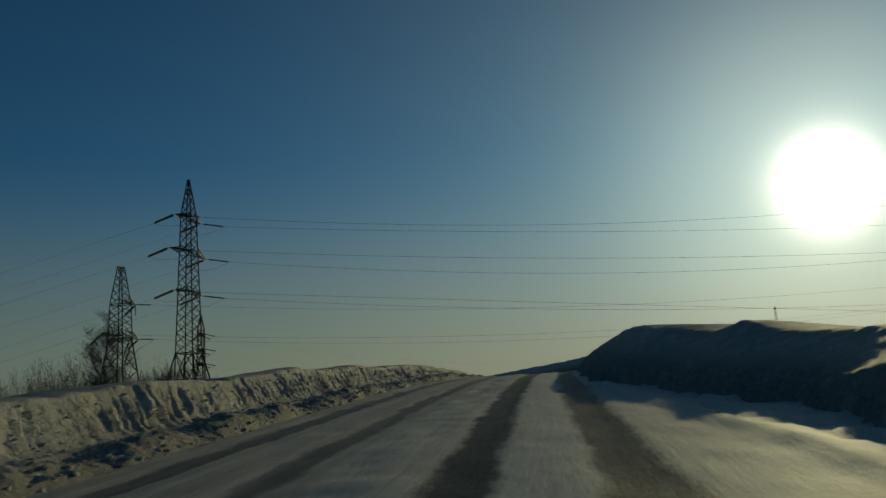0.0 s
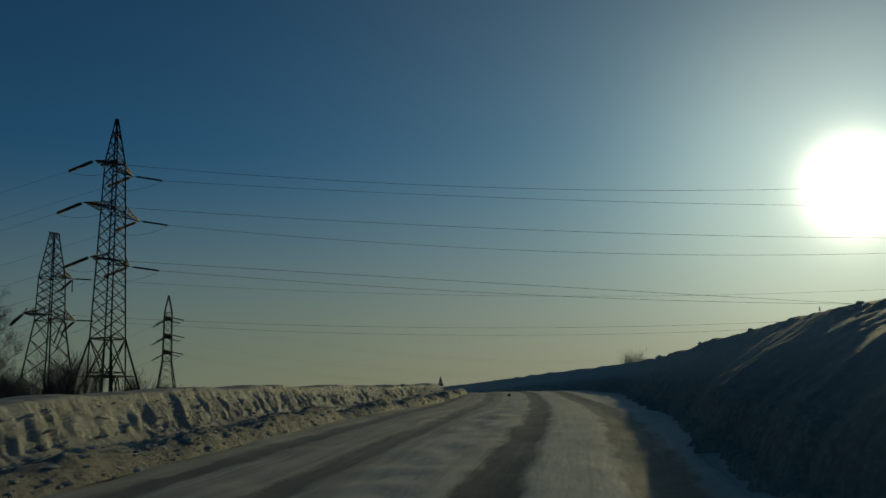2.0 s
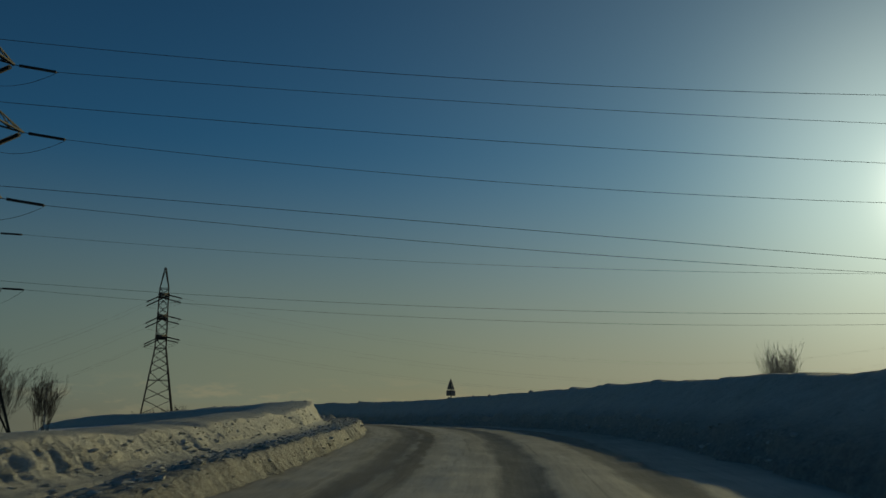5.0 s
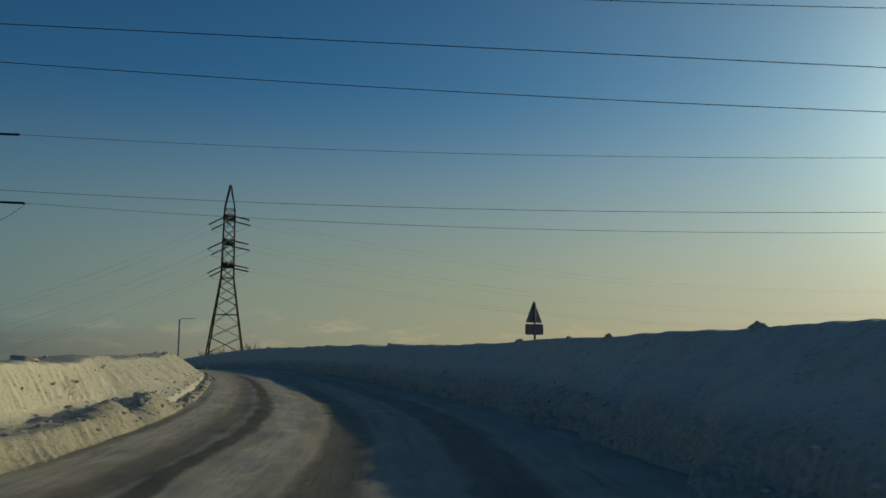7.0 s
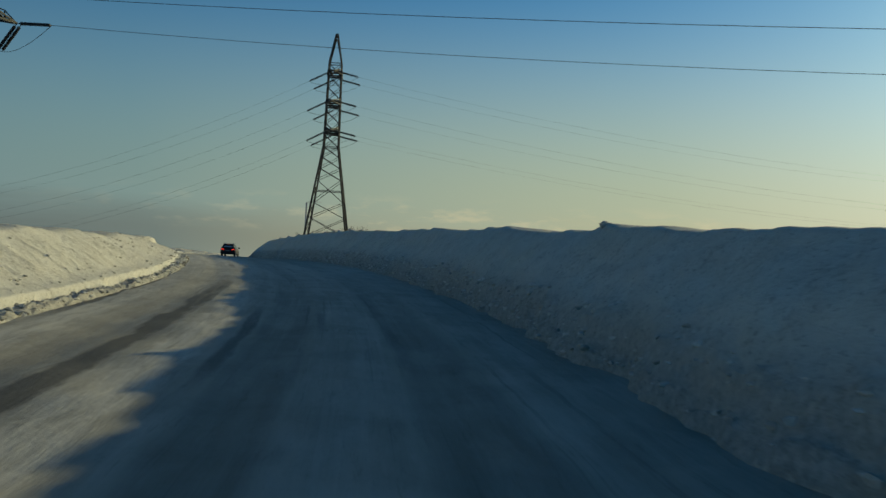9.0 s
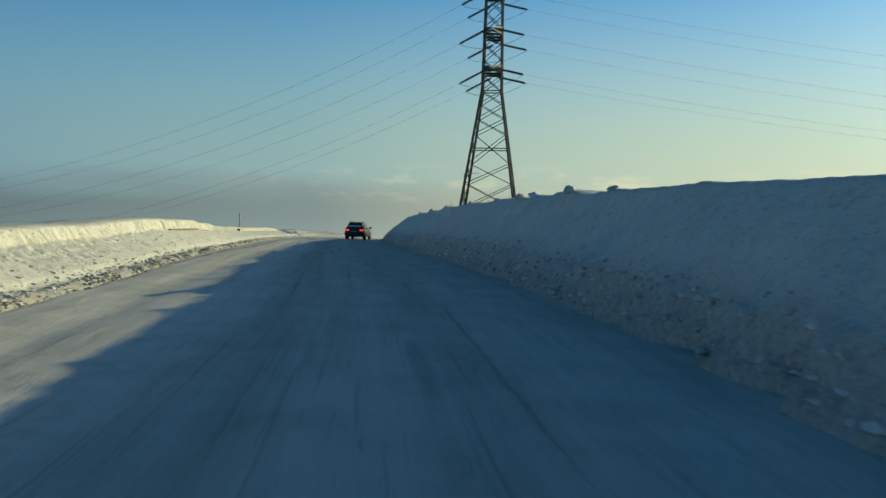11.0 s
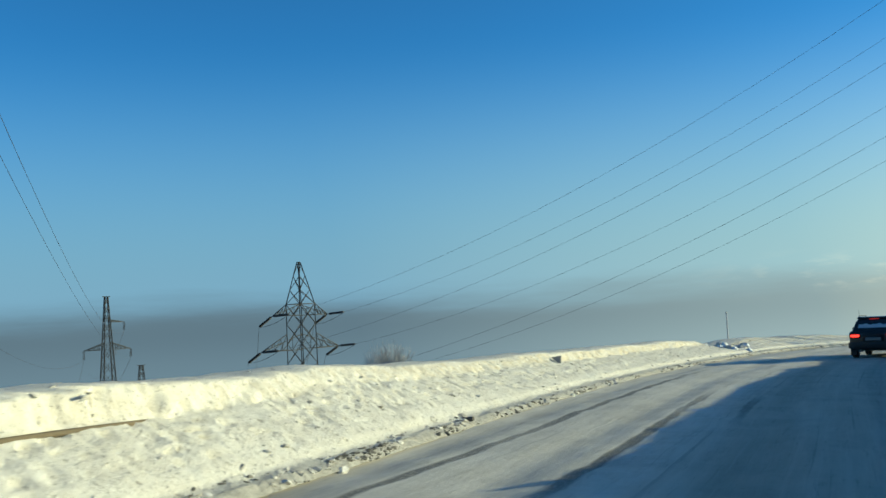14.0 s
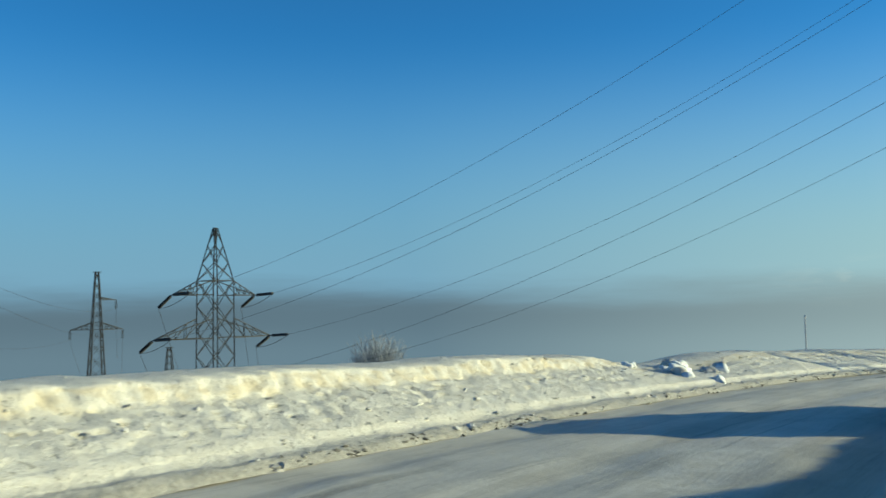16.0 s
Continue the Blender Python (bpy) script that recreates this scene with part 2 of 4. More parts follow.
    col = n.mix(n.math("MULTIPLY", n.math("MULTIPLY", ridges, bend), n.smooth(scratch, 0.65, 0.4, 0.2, 0.7)), col, rgb(0.66, 0.62, 0.54))
    col = n.mix(n.math("MULTIPLY", n.math("MULTIPLY", band(-2.75, 0.14, 0.10), bend), 0.8), col, rgb(0.075, 0.068, 0.056))
    col = n.mix(lines, col, rgb(0.10, 0.095, 0.085))
    rough = n.math("MULTIPLY_ADD", worn, -0.2, 0.72)
    h = n.math("ADD", n.math("MULTIPLY", streak, 0.45), n.math("ADD", n.math("MULTIPLY", fine, 0.35), n.math("MULTIPLY", scratch, 0.2)))
    h = n.math("SUBTRACT", h, n.math("MULTIPLY", n.math("MAXIMUM", worn, lines), 0.25))
    return principled(n, col, rough, n.bump(h, 0.42, 0.06), **{"Specular IOR Level": n.math("MULTIPLY_ADD", worn, -0.15, 0.18)})


def plain_look(colour, rough=0.5, metal=0.0, var=0.25, scale=6.0):
    def build(n):
        p = n.add("ShaderNodeTexCoord").outputs["Object"]
        f = n.noise(p, scale, 5, 0.65)
        dark = tuple(c * (1 - var) for c in colour)
        return principled(n, n.mix(f, rgb(*dark), rgb(*colour)), rough, n.bump(f, 0.25, 0.01), metal)
    return build


SNOW = material("rough_snow", snow_look)
FIELD = material("field_snow", clean_snow_look)
ROAD = material("packed_snow_road", road_look)
STEEL = material("weathered_steel", plain_look((0.027, 0.028, 0.027), 0.7, 0.1, 0.4, 3.0))
GLASS_INS = material("glazed_insulator", plain_look((0.022, 0.024, 0.026), 0.6, 0.0, 0.2))
WIRE = material("aluminium_wire", plain_look((0.06, 0.06, 0.06), 0.6, 0.5))
HOAR = material("frosted_twigs", plain_look((0.34, 0.31, 0.27), 0.9, 0.0, 0.35))
# this grey puts the valley haze into the far bushes' colour
HAZED = material("haze_grey_twigs", plain_look((0.36, 0.36, 0.36), 0.9, 0.0, 0.3))
BARK = material("bare_twigs", plain_look((0.13, 0.115, 0.10), 0.85, 0.0, 0.35))
# concrete made paler in place of the haze in front of the chimneys
CHIMNEY = material("haze_pale_concrete", plain_look((0.45, 0.45, 0.44), 0.9))
SIGN_BACK = material("galvanised_sheet", plain_look((0.20, 0.20, 0.20), 0.5, 0.4))
PAINT = material("dark_car_paint", plain_look((0.020, 0.026, 0.026), 0.28, 0.0, 0.5, 2.0))
TRIM = material("black_plastic", plain_look((0.018, 0.018, 0.018), 0.6))
TYRE = material("tyre_rubber", plain_look((0.022, 0.021, 0.02), 0.85))
RIM = material("steel_rim", plain_look((0.25, 0.25, 0.25), 0.4, 0.8))
PANE = material("tinted_glass", plain_look((0.03, 0.035, 0.04), 0.06, 0.0, 0.1))
FROST = material("frosted_film", plain_look((0.55, 0.58, 0.60), 0.8))


def lamp_look(n):
    return n.add("ShaderNodeEmission", {0: rgb(1.0, 0.045, 0.03), 1: 2.2}).outputs[0]


BRAKE = material("lit_brake_lamp", lamp_look)
REFLECTOR = material("red_lens", plain_look((0.25, 0.015, 0.012), 0.2))

# ---- building helpers ----


def mesh_of(name, verts, faces, mat, smooth=False):
    me = bpy.data.meshes.new(name)
    me.from_pydata(verts, [], faces)
    me.materials.append(mat)
    if smooth:
        me.polygons.foreach_set("use_smooth", [True] * len(me.polygons))
    me.update()
    return me


def put(name, me, parent=None, label="", at=None):
    ob = new(name, me)
    if parent is not None:
        ob.parent = parent
    if at is not None:
        ob.matrix_basis = at
    if label:
        ob["label"] = label
    return ob


class Bars:
    """Collects straight bars, cones and boxes as raw vertices and faces."""

    def __init__(self):
        self.v, self.f = [], []

    def bar(self, a, b, w, w2=None, sides=4):
        a, b = Vector(a), Vector(b)
        d = b - a
        if d.length < 1e-6:
            return self
        q = d.to_track_quat("Z", "X")
        w2 = w if w2 is None else w2
        k = len(self.v)
        for p, r in ((a, w), (b, w2)):
            for i in range(sides):
                an = 2 * math.pi * (i + 0.5) / sides
                self.v.append(p + q @ Vector((math.cos(an) * r * 0.71, math.sin(an) * r * 0.71, 0)))
        for i in range(sides):
            j = (i + 1) % sides
            self.f.append((k + i, k + j, k + sides + j, k + sides + i))
        self.f.append(tuple(k + i for i in reversed(range(sides))))
        self.f.append(tuple(k + sides + i for i in range(sides)))
        return self

    def box(self, lo, hi):
        k = len(self.v)
        for x in (lo[0], hi[0]):
            for y in (lo[1], hi[1]):
                for z in (lo[2], hi[2]):
                    self.v.append(Vector((x, y, z)))
        for f in ((0, 1, 3, 2), (4, 6, 7, 5), (0, 4, 5, 1), (2, 3, 7, 6), (0, 2, 6, 4), (1, 5, 7, 3)):
            self.f.append(tuple(k + i for i in f))
        return self

    def done(self, name, mat, smooth=False):
        return mesh_of(name, [tuple(v) for v in self.v], self.f, mat, smooth)


def lerp(a, b, t):
    return a + (b - a) * t


def table(x, pairs):
    """Smooth value at x from a short table of (x, value)."""
    if x <= pairs[0][0]:
        return pairs[0][1]
    for (x0, v0), (x1, v1) in zip(pairs, pairs[1:]):
        if x <= x1:
            t = (x - x0) / (x1 - x0)
            return lerp(v0, v1, t * t * (3 - 2 * t))
    return pairs[-1][1]


# ---- the lie of the land ----
# The road's line under the camera: x, y and height of the driving lane, every 20 m from 20 m behind the start.
LANE = [(-1.92, -19.9, -1.77), (0, 0, -0.08), (2.0, 19.9, 1.60), (4.14, 39.8, 3.17), (6.41, 59.7, 4.44), (7.9, 79.6, 5.31),
        (8.48, 99.6, 6.30), (6.46, 119.4, 6.86), (1.22, 138.7, 7.00), (-7.17, 156.9, 6.99), (-16.8, 174.4, 7.04), (-28.3, 190.8, 6.96),
        (-40.6, 206.5, 6.62), (-53.0, 222.2, 6.03), (-65.0, 238.2, 5.56)]


def extended(pts):
    out = [Vector(p) for p in pts]
    for k in range(3):
        out.insert(0, out[0] + (out[0] - out[1]))
    h = math.atan2(-(out[-1].x - out[-2].x), out[-1].y - out[-2].y)
    z = out[-1].z
    for k in range(4):
        h -= radians((8, 8, 5, 0)[k])
        z -= (0.5, 0.9, 1.4, 1.6)[k]
        q = out[-1]
        out.append(Vector((q.x - math.sin(h) * 20, q.y + math.cos(h) * 20, z)))
    return out


LINE = extended(LANE)
S0 = -80.0       # along-road metres at LINE[0]
S1 = S0 + 20 * (len(LINE) - 1)


def on_lane(s):
    """Place and right-hand way of the lane at s metres along it."""
    k = min(max((s - S0) / 20.0, 0.0), len(LINE) - 1.001)
    i, t = int(k), k - int(k)
    p1, p2 = LINE[i], LINE[i + 1]
    p0 = LINE[i - 1] if i else p1 * 2 - p2
    p3 = LINE[i + 2] if i + 2 < len(LINE) else p2 * 2 - p1
    pos = 0.5 * ((2 * p1) + (p2 - p0) * t + (2 * p0 - 5 * p1 + 4 * p2 - p3) * t * t + (3 * p1 - p0 - 3 * p2 + p3) * t ** 3)
    d = 0.5 * ((p2 - p0) + 2 * (2 * p0 - 5 * p1 + 4 * p2 - p3) * t + 3 * (3 * p1 - p0 - 3 * p2 + p3) * t * t)
    r = Vector((d.y, -d.x, 0)).normalized()
    return pos, r


def spot(s, off, h):
    p, r = on_lane(s)
    return p + r * off + Vector((0, 0, h))


LEFT_FOOT = [(-60, 6.6), (30, 6.4), (60, 6.4), (85, 5.6), (105, 5.0), (160, 5.0), (205, 4.6), (228, 5.1), (248, 5.8), (262, 5.8), (285, 5.5)]
LEFT_TOP = [(-60, 1.0), (20, 1.05), (55, 0.95), (75, 0.84), (100, 0.62), (115, 0.62), (130, 0.95), (145, 1.1), (170, 1.15), (205, 0.88), (230, 1.16), (243, 1.05), (254, 0.84), (270, 0.76), (272.3, 0.42), (274.6, 0.40), (277.5, 0.62), (300, 0.55)]
RIGHT_FOOT = [(-60, 4.6), (16, 4.4), (26, 2.9), (33, 1.55), (52, 1.5), (62, 2.0), (72, 2.4), (86, 3.4), (100, 2.8), (150, 2.7), (178, 2.7), (200, 3.1), (240, 3.1), (262, 2.9), (290, 3.2)]
RIGHT_CREST = [(-60, 7.2), (18, 7.0), (26, 5.6), (34, 4.3), (42, 4.0), (52, 4.1), (62, 4.2), (72, 4.5), (90, 5.5), (104, 5.4), (118, 5.0), (130, 4.8), (150, 4.5), (165, 4.25), (178, 4.1), (200, 4.45), (214, 4.45), (226, 4.45), (240, 4.55), (252, 4.8), (262, 4.7), (290, 4.8)]
RIGHT_TOP = [(-60, 1.25), (20, 1.3), (28, 1.45), (34, 1.78), (38, 1.90), (45, 1.97), (58, 1.95), (70, 1.90), (88, 1.74), (105, 1.62), (130, 1.71), (150, 1.67), (162, 1.67), (180, 1.75), (200, 1.80), (214, 1.86), (228, 1.96), (240, 1.98), (250, 1.93), (258, 1.88), (267, 1.84), (270.5, 1.74), (273, 0.95), (276, 0.5), (284, 0.2), (300, 0.1)]


def rumple(s, u, size, seed):
    return noise.noise(Vector((s / size, u / size, seed)))


def ridged(s, u, size, seed):
    return 0.35 - abs(rumple(s, u, size, seed))


def left_bank(s, k):
    """Across-section of the left bank: k from 0 (foot) to 1 (behind), gives offset and height.
    Up to about 190 m along: a low berm, a ledge and a steep fluted face; later one even slope."""
    foot, top = table(s, LEFT_FOOT), table(s, LEFT_TOP)
    even = table(s, [(178, 0.0), (206, 1.0)])
    shelf = table(s, [(145.0, 1.0), (148.0, 0.35)])
    clods = noise.fractal(Vector((s / 0.5, k * 8, 3.1)), 0.6, 2.2, 4) * 0.06
    crest = rumple(s, 0.3, 3.4, 2.2) * 0.14 + rumple(s, 0.3, 0.8, 6.1) * 0.07
    if k < 0.30:        # berm of ploughed clods
        t = k / 0.30
        low = table(s, [(112, 0.34), (130, 0.42), (145.0, 0.42), (148.0, 0.12)]) * math.sin(min(1.0, t * 1.6) * 2.35) * (0.75 + 0.9 * rumple(s, 0, 2.6, 1.7))
        kerb = table(s, [(94, 0.0), (106, 1.0), (138, 1.0), (141, 0.0)])       # a cut berm with a steep ragged front and a flat top
        front = min(1.0, t / 0.24)
        cut_h = 0.36 * front * front * (3 - 2 * front) * (1 - 0.42 * t) + 0.04 * rumple(s, t * 3, 0.5, 27.0) * front
        ragged = noise.fractal(Vector((s / 0.22, t * 2.0, 28.0)), 0.7, 2.1, 4) * 0.09 * kerb * max(0.0, 1 - t * 2.2)
        low = lerp(low, cut_h, kerb)
        a = (foot - 0.45 + 1.15 * t * shelf + ragged, low + clods * lerp(1.0, 0.3, kerb) * (1.0 if t > 0.05 else 0.1))
        b = (foot - 0.25 + 0.5 * t, 0.20 * t + 0.03 * math.sin(t * 6) + clods * (0.35 if t > 0.05 else 0.1))
    elif k < 0.72:      # face
        t = (k - 0.30) / 0.42
        lean = s + 0.5 * t * (0.3 + rumple(s, 0, 2.2, 7.7))
        streaks = noise.fractal(Vector((lean / 0.13, t * 0.6, 8.2)), 0.8, 2.0, 3) * (0.7 + 0.8 * rumple(s, 0, 1.3, 5.5))
        crumbly = noise.fractal(Vector((s / 0.3, t * 4.5, 5.9)), 0.7, 2.1, 3) * 0.05 * table(s, [(75, 1.0), (105, 0.2)])
        flute = (streaks * 0.17 + abs(noise.fractal(Vector((lean / 0.3, t * 0.9, 9.4)), 0.7, 2.1, 4)) * 0.06) * table(s, [(92, 1.0), (112, 0.5)]) + crumbly + rumple(s, t * 1.6, 2.2, 4.4) * 0.07
        rise = lerp(t, max(0.0, t - 0.15) / 0.85, shelf) ** 0.9
        a = (foot - 0.45 + 1.15 * shelf + 0.4 * shelf * min(1, t * 4) + (0.42 + 1.55 * (1 - shelf)) * t - flute * math.sin(min(1.0, 0.12 + t * 1.0) * 2.75), 0.20 + (top - 0.20 + crest) * rise + clods * 0.25)
        cut = table(s, [(200, 0.0), (206, 1.0), (238, 1.0), (243, 0.45), (252, 0.45), (256, 0.9), (268, 0.9), (273, 0.2)])
        run = lerp(t, t / 0.74 * 0.66 if t < 0.74 else 0.66 + (t - 0.74) / 0.26 * 0.10, cut)
        lift = lerp(t ** 0.9, (t / 0.74) ** 0.85 * 0.62 if t < 0.74 else 0.62 + 0.38 * ((t - 0.74) / 0.26) ** 0.8, cut)
        pit = max(0.0, rumple(s * 1.6 + t, t * 1.5, 0.16, 31.0) - 0.18) * 0.34 * math.sin(t * 3.1)
        comb = streaks * 0.16 * cut * (1.0 if 0.72 < t < 0.97 else 0.12)
        swell = (rumple(s, t * 1.4, 1.1, 33.0) * 0.08 + rumple(s, t * 2.2, 0.45, 34.0) * 0.03) * math.sin(t * 3.1)
        b = (foot + 0.25 + 1.75 * run + pit - comb - swell, 0.20 + (top - 0.20 + crest * 0.5) * lift - pit * 0.4 + clods * 0.35)
    else:
        t = (k - 0.72) / 0.28
        a = (foot + 1.55 + 3.6 * t, top + crest * (1 - t * 0.6) + 0.05 * math.sin(t * 5) - 0.6 * t * t + clods * 0.3)
        b = (foot + 2.0 + 3.4 * t, top + crest * 0.5 * (1 - t * 0.6) + 0.06 * math.sin(t * 5) - 0.6 * t * t + clods * 0.3)
    dive = 1.6 * max(0.0, (k - 0.9) / 0.1) ** 1.5
    return -lerp(a[0], b[0], even), lerp(a[1], b[1], even) - dive


LUMPS = [(26.5, 0.2, 1.6), (264.5, 0.10, 0.5), (269.0, 0.08, 0.4), (86.4, 0.13, 0.7), (126.4, 0.08, 0.3), (130.9, 0.10, 0.3), (148.5, 0.11, 2.6), (171.0, 0.06, 0.4), (208.2, 0.13, 0.55), (209.1, 0.07, 0.3), (211.4, 0.07, 0.25)]


def right_bank(s, k):
    """The right bank: rough clods at the foot, a smoother slope and a ragged crest."""
    foot, top, crest = table(s, RIGHT_FOOT), table(s, RIGHT_TOP), table(s, RIGHT_CREST)
    clods = ridged(s, k * 5, 0.6, 13.1) * 0.30 + rumple(s, k * 5, 0.22, 15.3) * 0.11
    ragged = rumple(s, 0.2, 4.2, 12.2) * 0.11 + max(0.0, rumple(s, 0.2, 0.9, 16.1) - 0.15) * 0.12 + rumple(s, 0.2, 0.35, 17.7) * 0.02
    for at_s, high, half in LUMPS:
        ragged += high * math.exp(-((s - at_s) / half) ** 2)
    if k < 0.62:
        t = k / 0.62
        rough = max(0.12, 1 - t * 1.9)
        bulge = (rumple(s, t * 2, 2.4, 11.0) * 0.28 + rumple(s, t * 2, 0.9, 18.0) * 0.08) * table(s, [(100, 0.35), (140, 1.0)])
        low = 0.42 * min(1.0, t * 5.0) * (1 + 0.5 * rumple(s, 0, 2.0, 19.0))
        rise = low * max(0.0, 1 - t) + (top + ragged * t * t) * max(0.0, (t - 0.12) / 0.88) ** table(s, [(26, 0.95), (34, 0.75), (52, 0.75), (66, 0.95)])
        return lerp(foot, crest, t) + bulge * math.sin(t * 3.1) + 0.45 * max(0.0, 1 - t * 3) * rumple(s, 0.0, 1.7, 20.0) + 0.2 * max(0.0, 1 - t * 3) * rumple(s, 0.0, 0.5, 26.0), rise + (clods * rough if t > 0.03 else -0.07)
    t = (k - 0.62) / 0.38
    return crest + 4.2 * t, top + ragged * max(0.0, 1 - 1.4 * t) + 0.1 * t - 0.5 * t * t + clods * 0.12 - 1.9 * max(0.0, (t - 0.75) / 0.25) ** 1.5


def strip(name, section, s0, s1, ds, ks, mat):
    verts, faces = [], []
    n = int((s1 - s0) / ds) + 1
    for i in range(n):
        s = s0 + i * ds
        p, r = on_lane(s)
        for k in ks:
            off, h = section(s, k)
            verts.append(tuple(p + r * off + Vector((0, 0, h))))
    m = len(ks)
    for i in range(n - 1):
        for j in range(m - 1):
            a = i * m + j
            faces.append((a, a + 1, a + m + 1, a + m))
    me = mesh_of(name, verts, faces, mat, True)
    layer = me.uv_layers.new(name="bank")
    ids = np.empty(len(me.loops), int)
    me.loops.foreach_get("vertex_index", ids)
    layer.data.foreach_set("uv", np.stack([np.array(ks)[ids % m], s0 + (ids // m) * ds], 1).ravel())
    return me

# ---- road and banks ----


BERM = [(-20, 3.8), (0, 3.5), (11, 3.15), (16, 2.75), (24, 2.05), (34, 1.9), (50, 1.75), (70, 1.7), (84, 2.2), (100, 2.2)]


def road_section(s, k):
    lo, hi = -table(s, LEFT_FOOT) - 0.6, table(s, RIGHT_FOOT) + 1.0
    off = lo + (hi - lo) * k
    rut = 0.0
    for mid in (-5.1, -3.2, -0.98, 0.85):
        rut -= 0.035 * math.exp(-((off - mid) / 0.33) ** 2)
    edge = off - table(s, BERM)
    early = table(s, [(72, 1.0), (104, 0.0)])
    rut += early * 0.10 * math.exp(-(edge / 0.22) ** 2) * (0.75 + 0.8 * rumple(s, 0, 3.0, 23.0))
    if edge > 0:
        rut += early * min(1.0, edge * 2) * (0.10 * rumple(s, off, 0.9, 24.0) + 0.07 * rumple(s, off, 0.35, 25.0))
    centre = math.exp(-((off + 2.1) / 0.4) ** 2) * table(s, [(60, 1.0), (110, 0.3)])
    return off, rut + (0.03 + 0.05 * centre) * rumple(s, off, 0.8, 21.0) + (0.015 + 0.04 * centre) * rumple(s, off, 0.3, 22.0)


ROAD_N, ROAD_DS = 64, 0.4
road_ks = [i / (ROAD_N - 1) for i in range(ROAD_N)]
road_mesh = strip("road", road_section, -76, S1 - 4, ROAD_DS, road_ks, ROAD)
uv = road_mesh.uv_layers.new(name="road")
ids = np.empty(len(road_mesh.loops), int)
road_mesh.loops.foreach_get("vertex_index", ids)
rows_s = -76 + np.arange(len(road_mesh.vertices) // ROAD_N) * ROAD_DS
ends = np.array([(-table(s, LEFT_FOOT) - 0.6, table(s, RIGHT_FOOT) + 1.0) for s in rows_s])
row_, col_ = ids // ROAD_N, ids % ROAD_N
across_ = ends[row_, 0] + (ends[row_, 1] - ends[row_, 0]) * np.array(road_ks)[col_]
uv.data.foreach_set("uv", np.stack([across_, rows_s[row_]], 1).ravel())
road = tagged(put("road", road_mesh), "two-lane road of packed dirty snow with dark wheel tracks", "road", kind="structure")

ks_left = [i / 60 for i in range(61)]
ks_right = [i / 54 for i in range(55)]
bank_l = tagged(put("snow_bank", strip("snow_bank", left_bank, -10, S1 - 4, 0.08, ks_left, SNOW)),
                "ploughed sunlit snow bank with fluted face beside the road", "snow bank", kind="structure")
bank_r = tagged(put("snow_bank", strip("snow_bank", right_bank, -40, S1 - 4, 0.15, ks_right, SNOW)),
                "tall shaded snow bank sloping up from the road", "snow bank", kind="structure")


def nearest(x, y):
    """Along-road metres, offset to the right and lane height of a place."""
    best = (1e18, 0)
    for i in range(0, 120):
        s = S0 + (S1 - S0) * i / 119
        p, r = LANE_SAMPLES[i]
        d = (x - p.x) ** 2 + (y - p.y) ** 2
        if d < best[0]:
            best = (d, i)
    i = best[1]
    p, r = LANE_SAMPLES[i]
    t = Vector((-r.y, r.x, 0))
    o = Vector((x - p.x, y - p.y, 0))
    return S0 + (S1 - S0) * i / 119, o.dot(r), o.dot(t), p.z


LANE_SAMPLES = [on_lane(S0 + (S1 - S0) * i / 119) for i in range(120)]


def land(x, y):
    """Height of the open snow field."""
    s, off, past, z = nearest(x, y)
    over = math.hypot(max(0.0, abs(past) - 6.0), 0.0)
    wav = 1.3 * noise.noise(Vector((x / 70, y / 70, 9.0))) + 3 * noise.noise(Vector((x / 400, y / 400, 3.0)))
    if off < 0:
        a = max(0.0, -off - 8.0)
        rate = table(s, [(120, 0.045), (200, 0.10)])
        base = z - 0.1 - rate * min(a, 110) - 0.085 * max(0.0, a - 110)
    else:
        a = max(0.0, off - 8.0)
        wav *= 0.4
        base = z + 0.9 + 0.026 * min(a, 420) - 0.06 * max(0.0, a - 420)
    base -= 0.085 * over
    away = min(1.0, max(0.0, (abs(off) - 12.0) / 60.0))
    under = 0.0 if abs(off) > 9.5 else -1.5 * (1 - max(0.0, abs(off) - 7.5) / 2.0 if abs(off) > 7.5 else 1.0)
    return base + wav * away + under


def ground_sheet():
    """One sheet of snow: fine near the road, wider towards the horizon."""
    def axis(lo, hi, step, far):
        xs = [lo + i * step for i in range(int((hi - lo) / step) + 1)]
        g, x = step, hi
        right = []
        while x < hi + far:
            g *= 1.16
            x += g
            right.append(x)
        left = [lo - (r - hi) for r in reversed(right)]
        return left + xs + right
    gx, gy = axis(-150, 60, 3.5, 2500), axis(-40, 320, 3.5, 2500)
    verts = [(x, y, land(x, y)) for y in gy for x in gx]
    m = len(gx)
    faces = [(j * m + i, j * m + i + 1, (j + 1) * m + i + 1, (j + 1) * m + i) for j in range(len(gy) - 1) for i in range(m - 1)]
    return mesh_of("ground", verts, faces, FIELD, True)


ground = tagged(put("ground", ground_sheet()), "open snow field falling away into a hazy valley", "snow field", kind="structure")

# ---- power line pylons ----


def square(z, half):
    return [Vector((sx * half, sy * half, z)) for sx, sy in ((-1, -1), (1, -1), (1, 1), (-1, 1))]


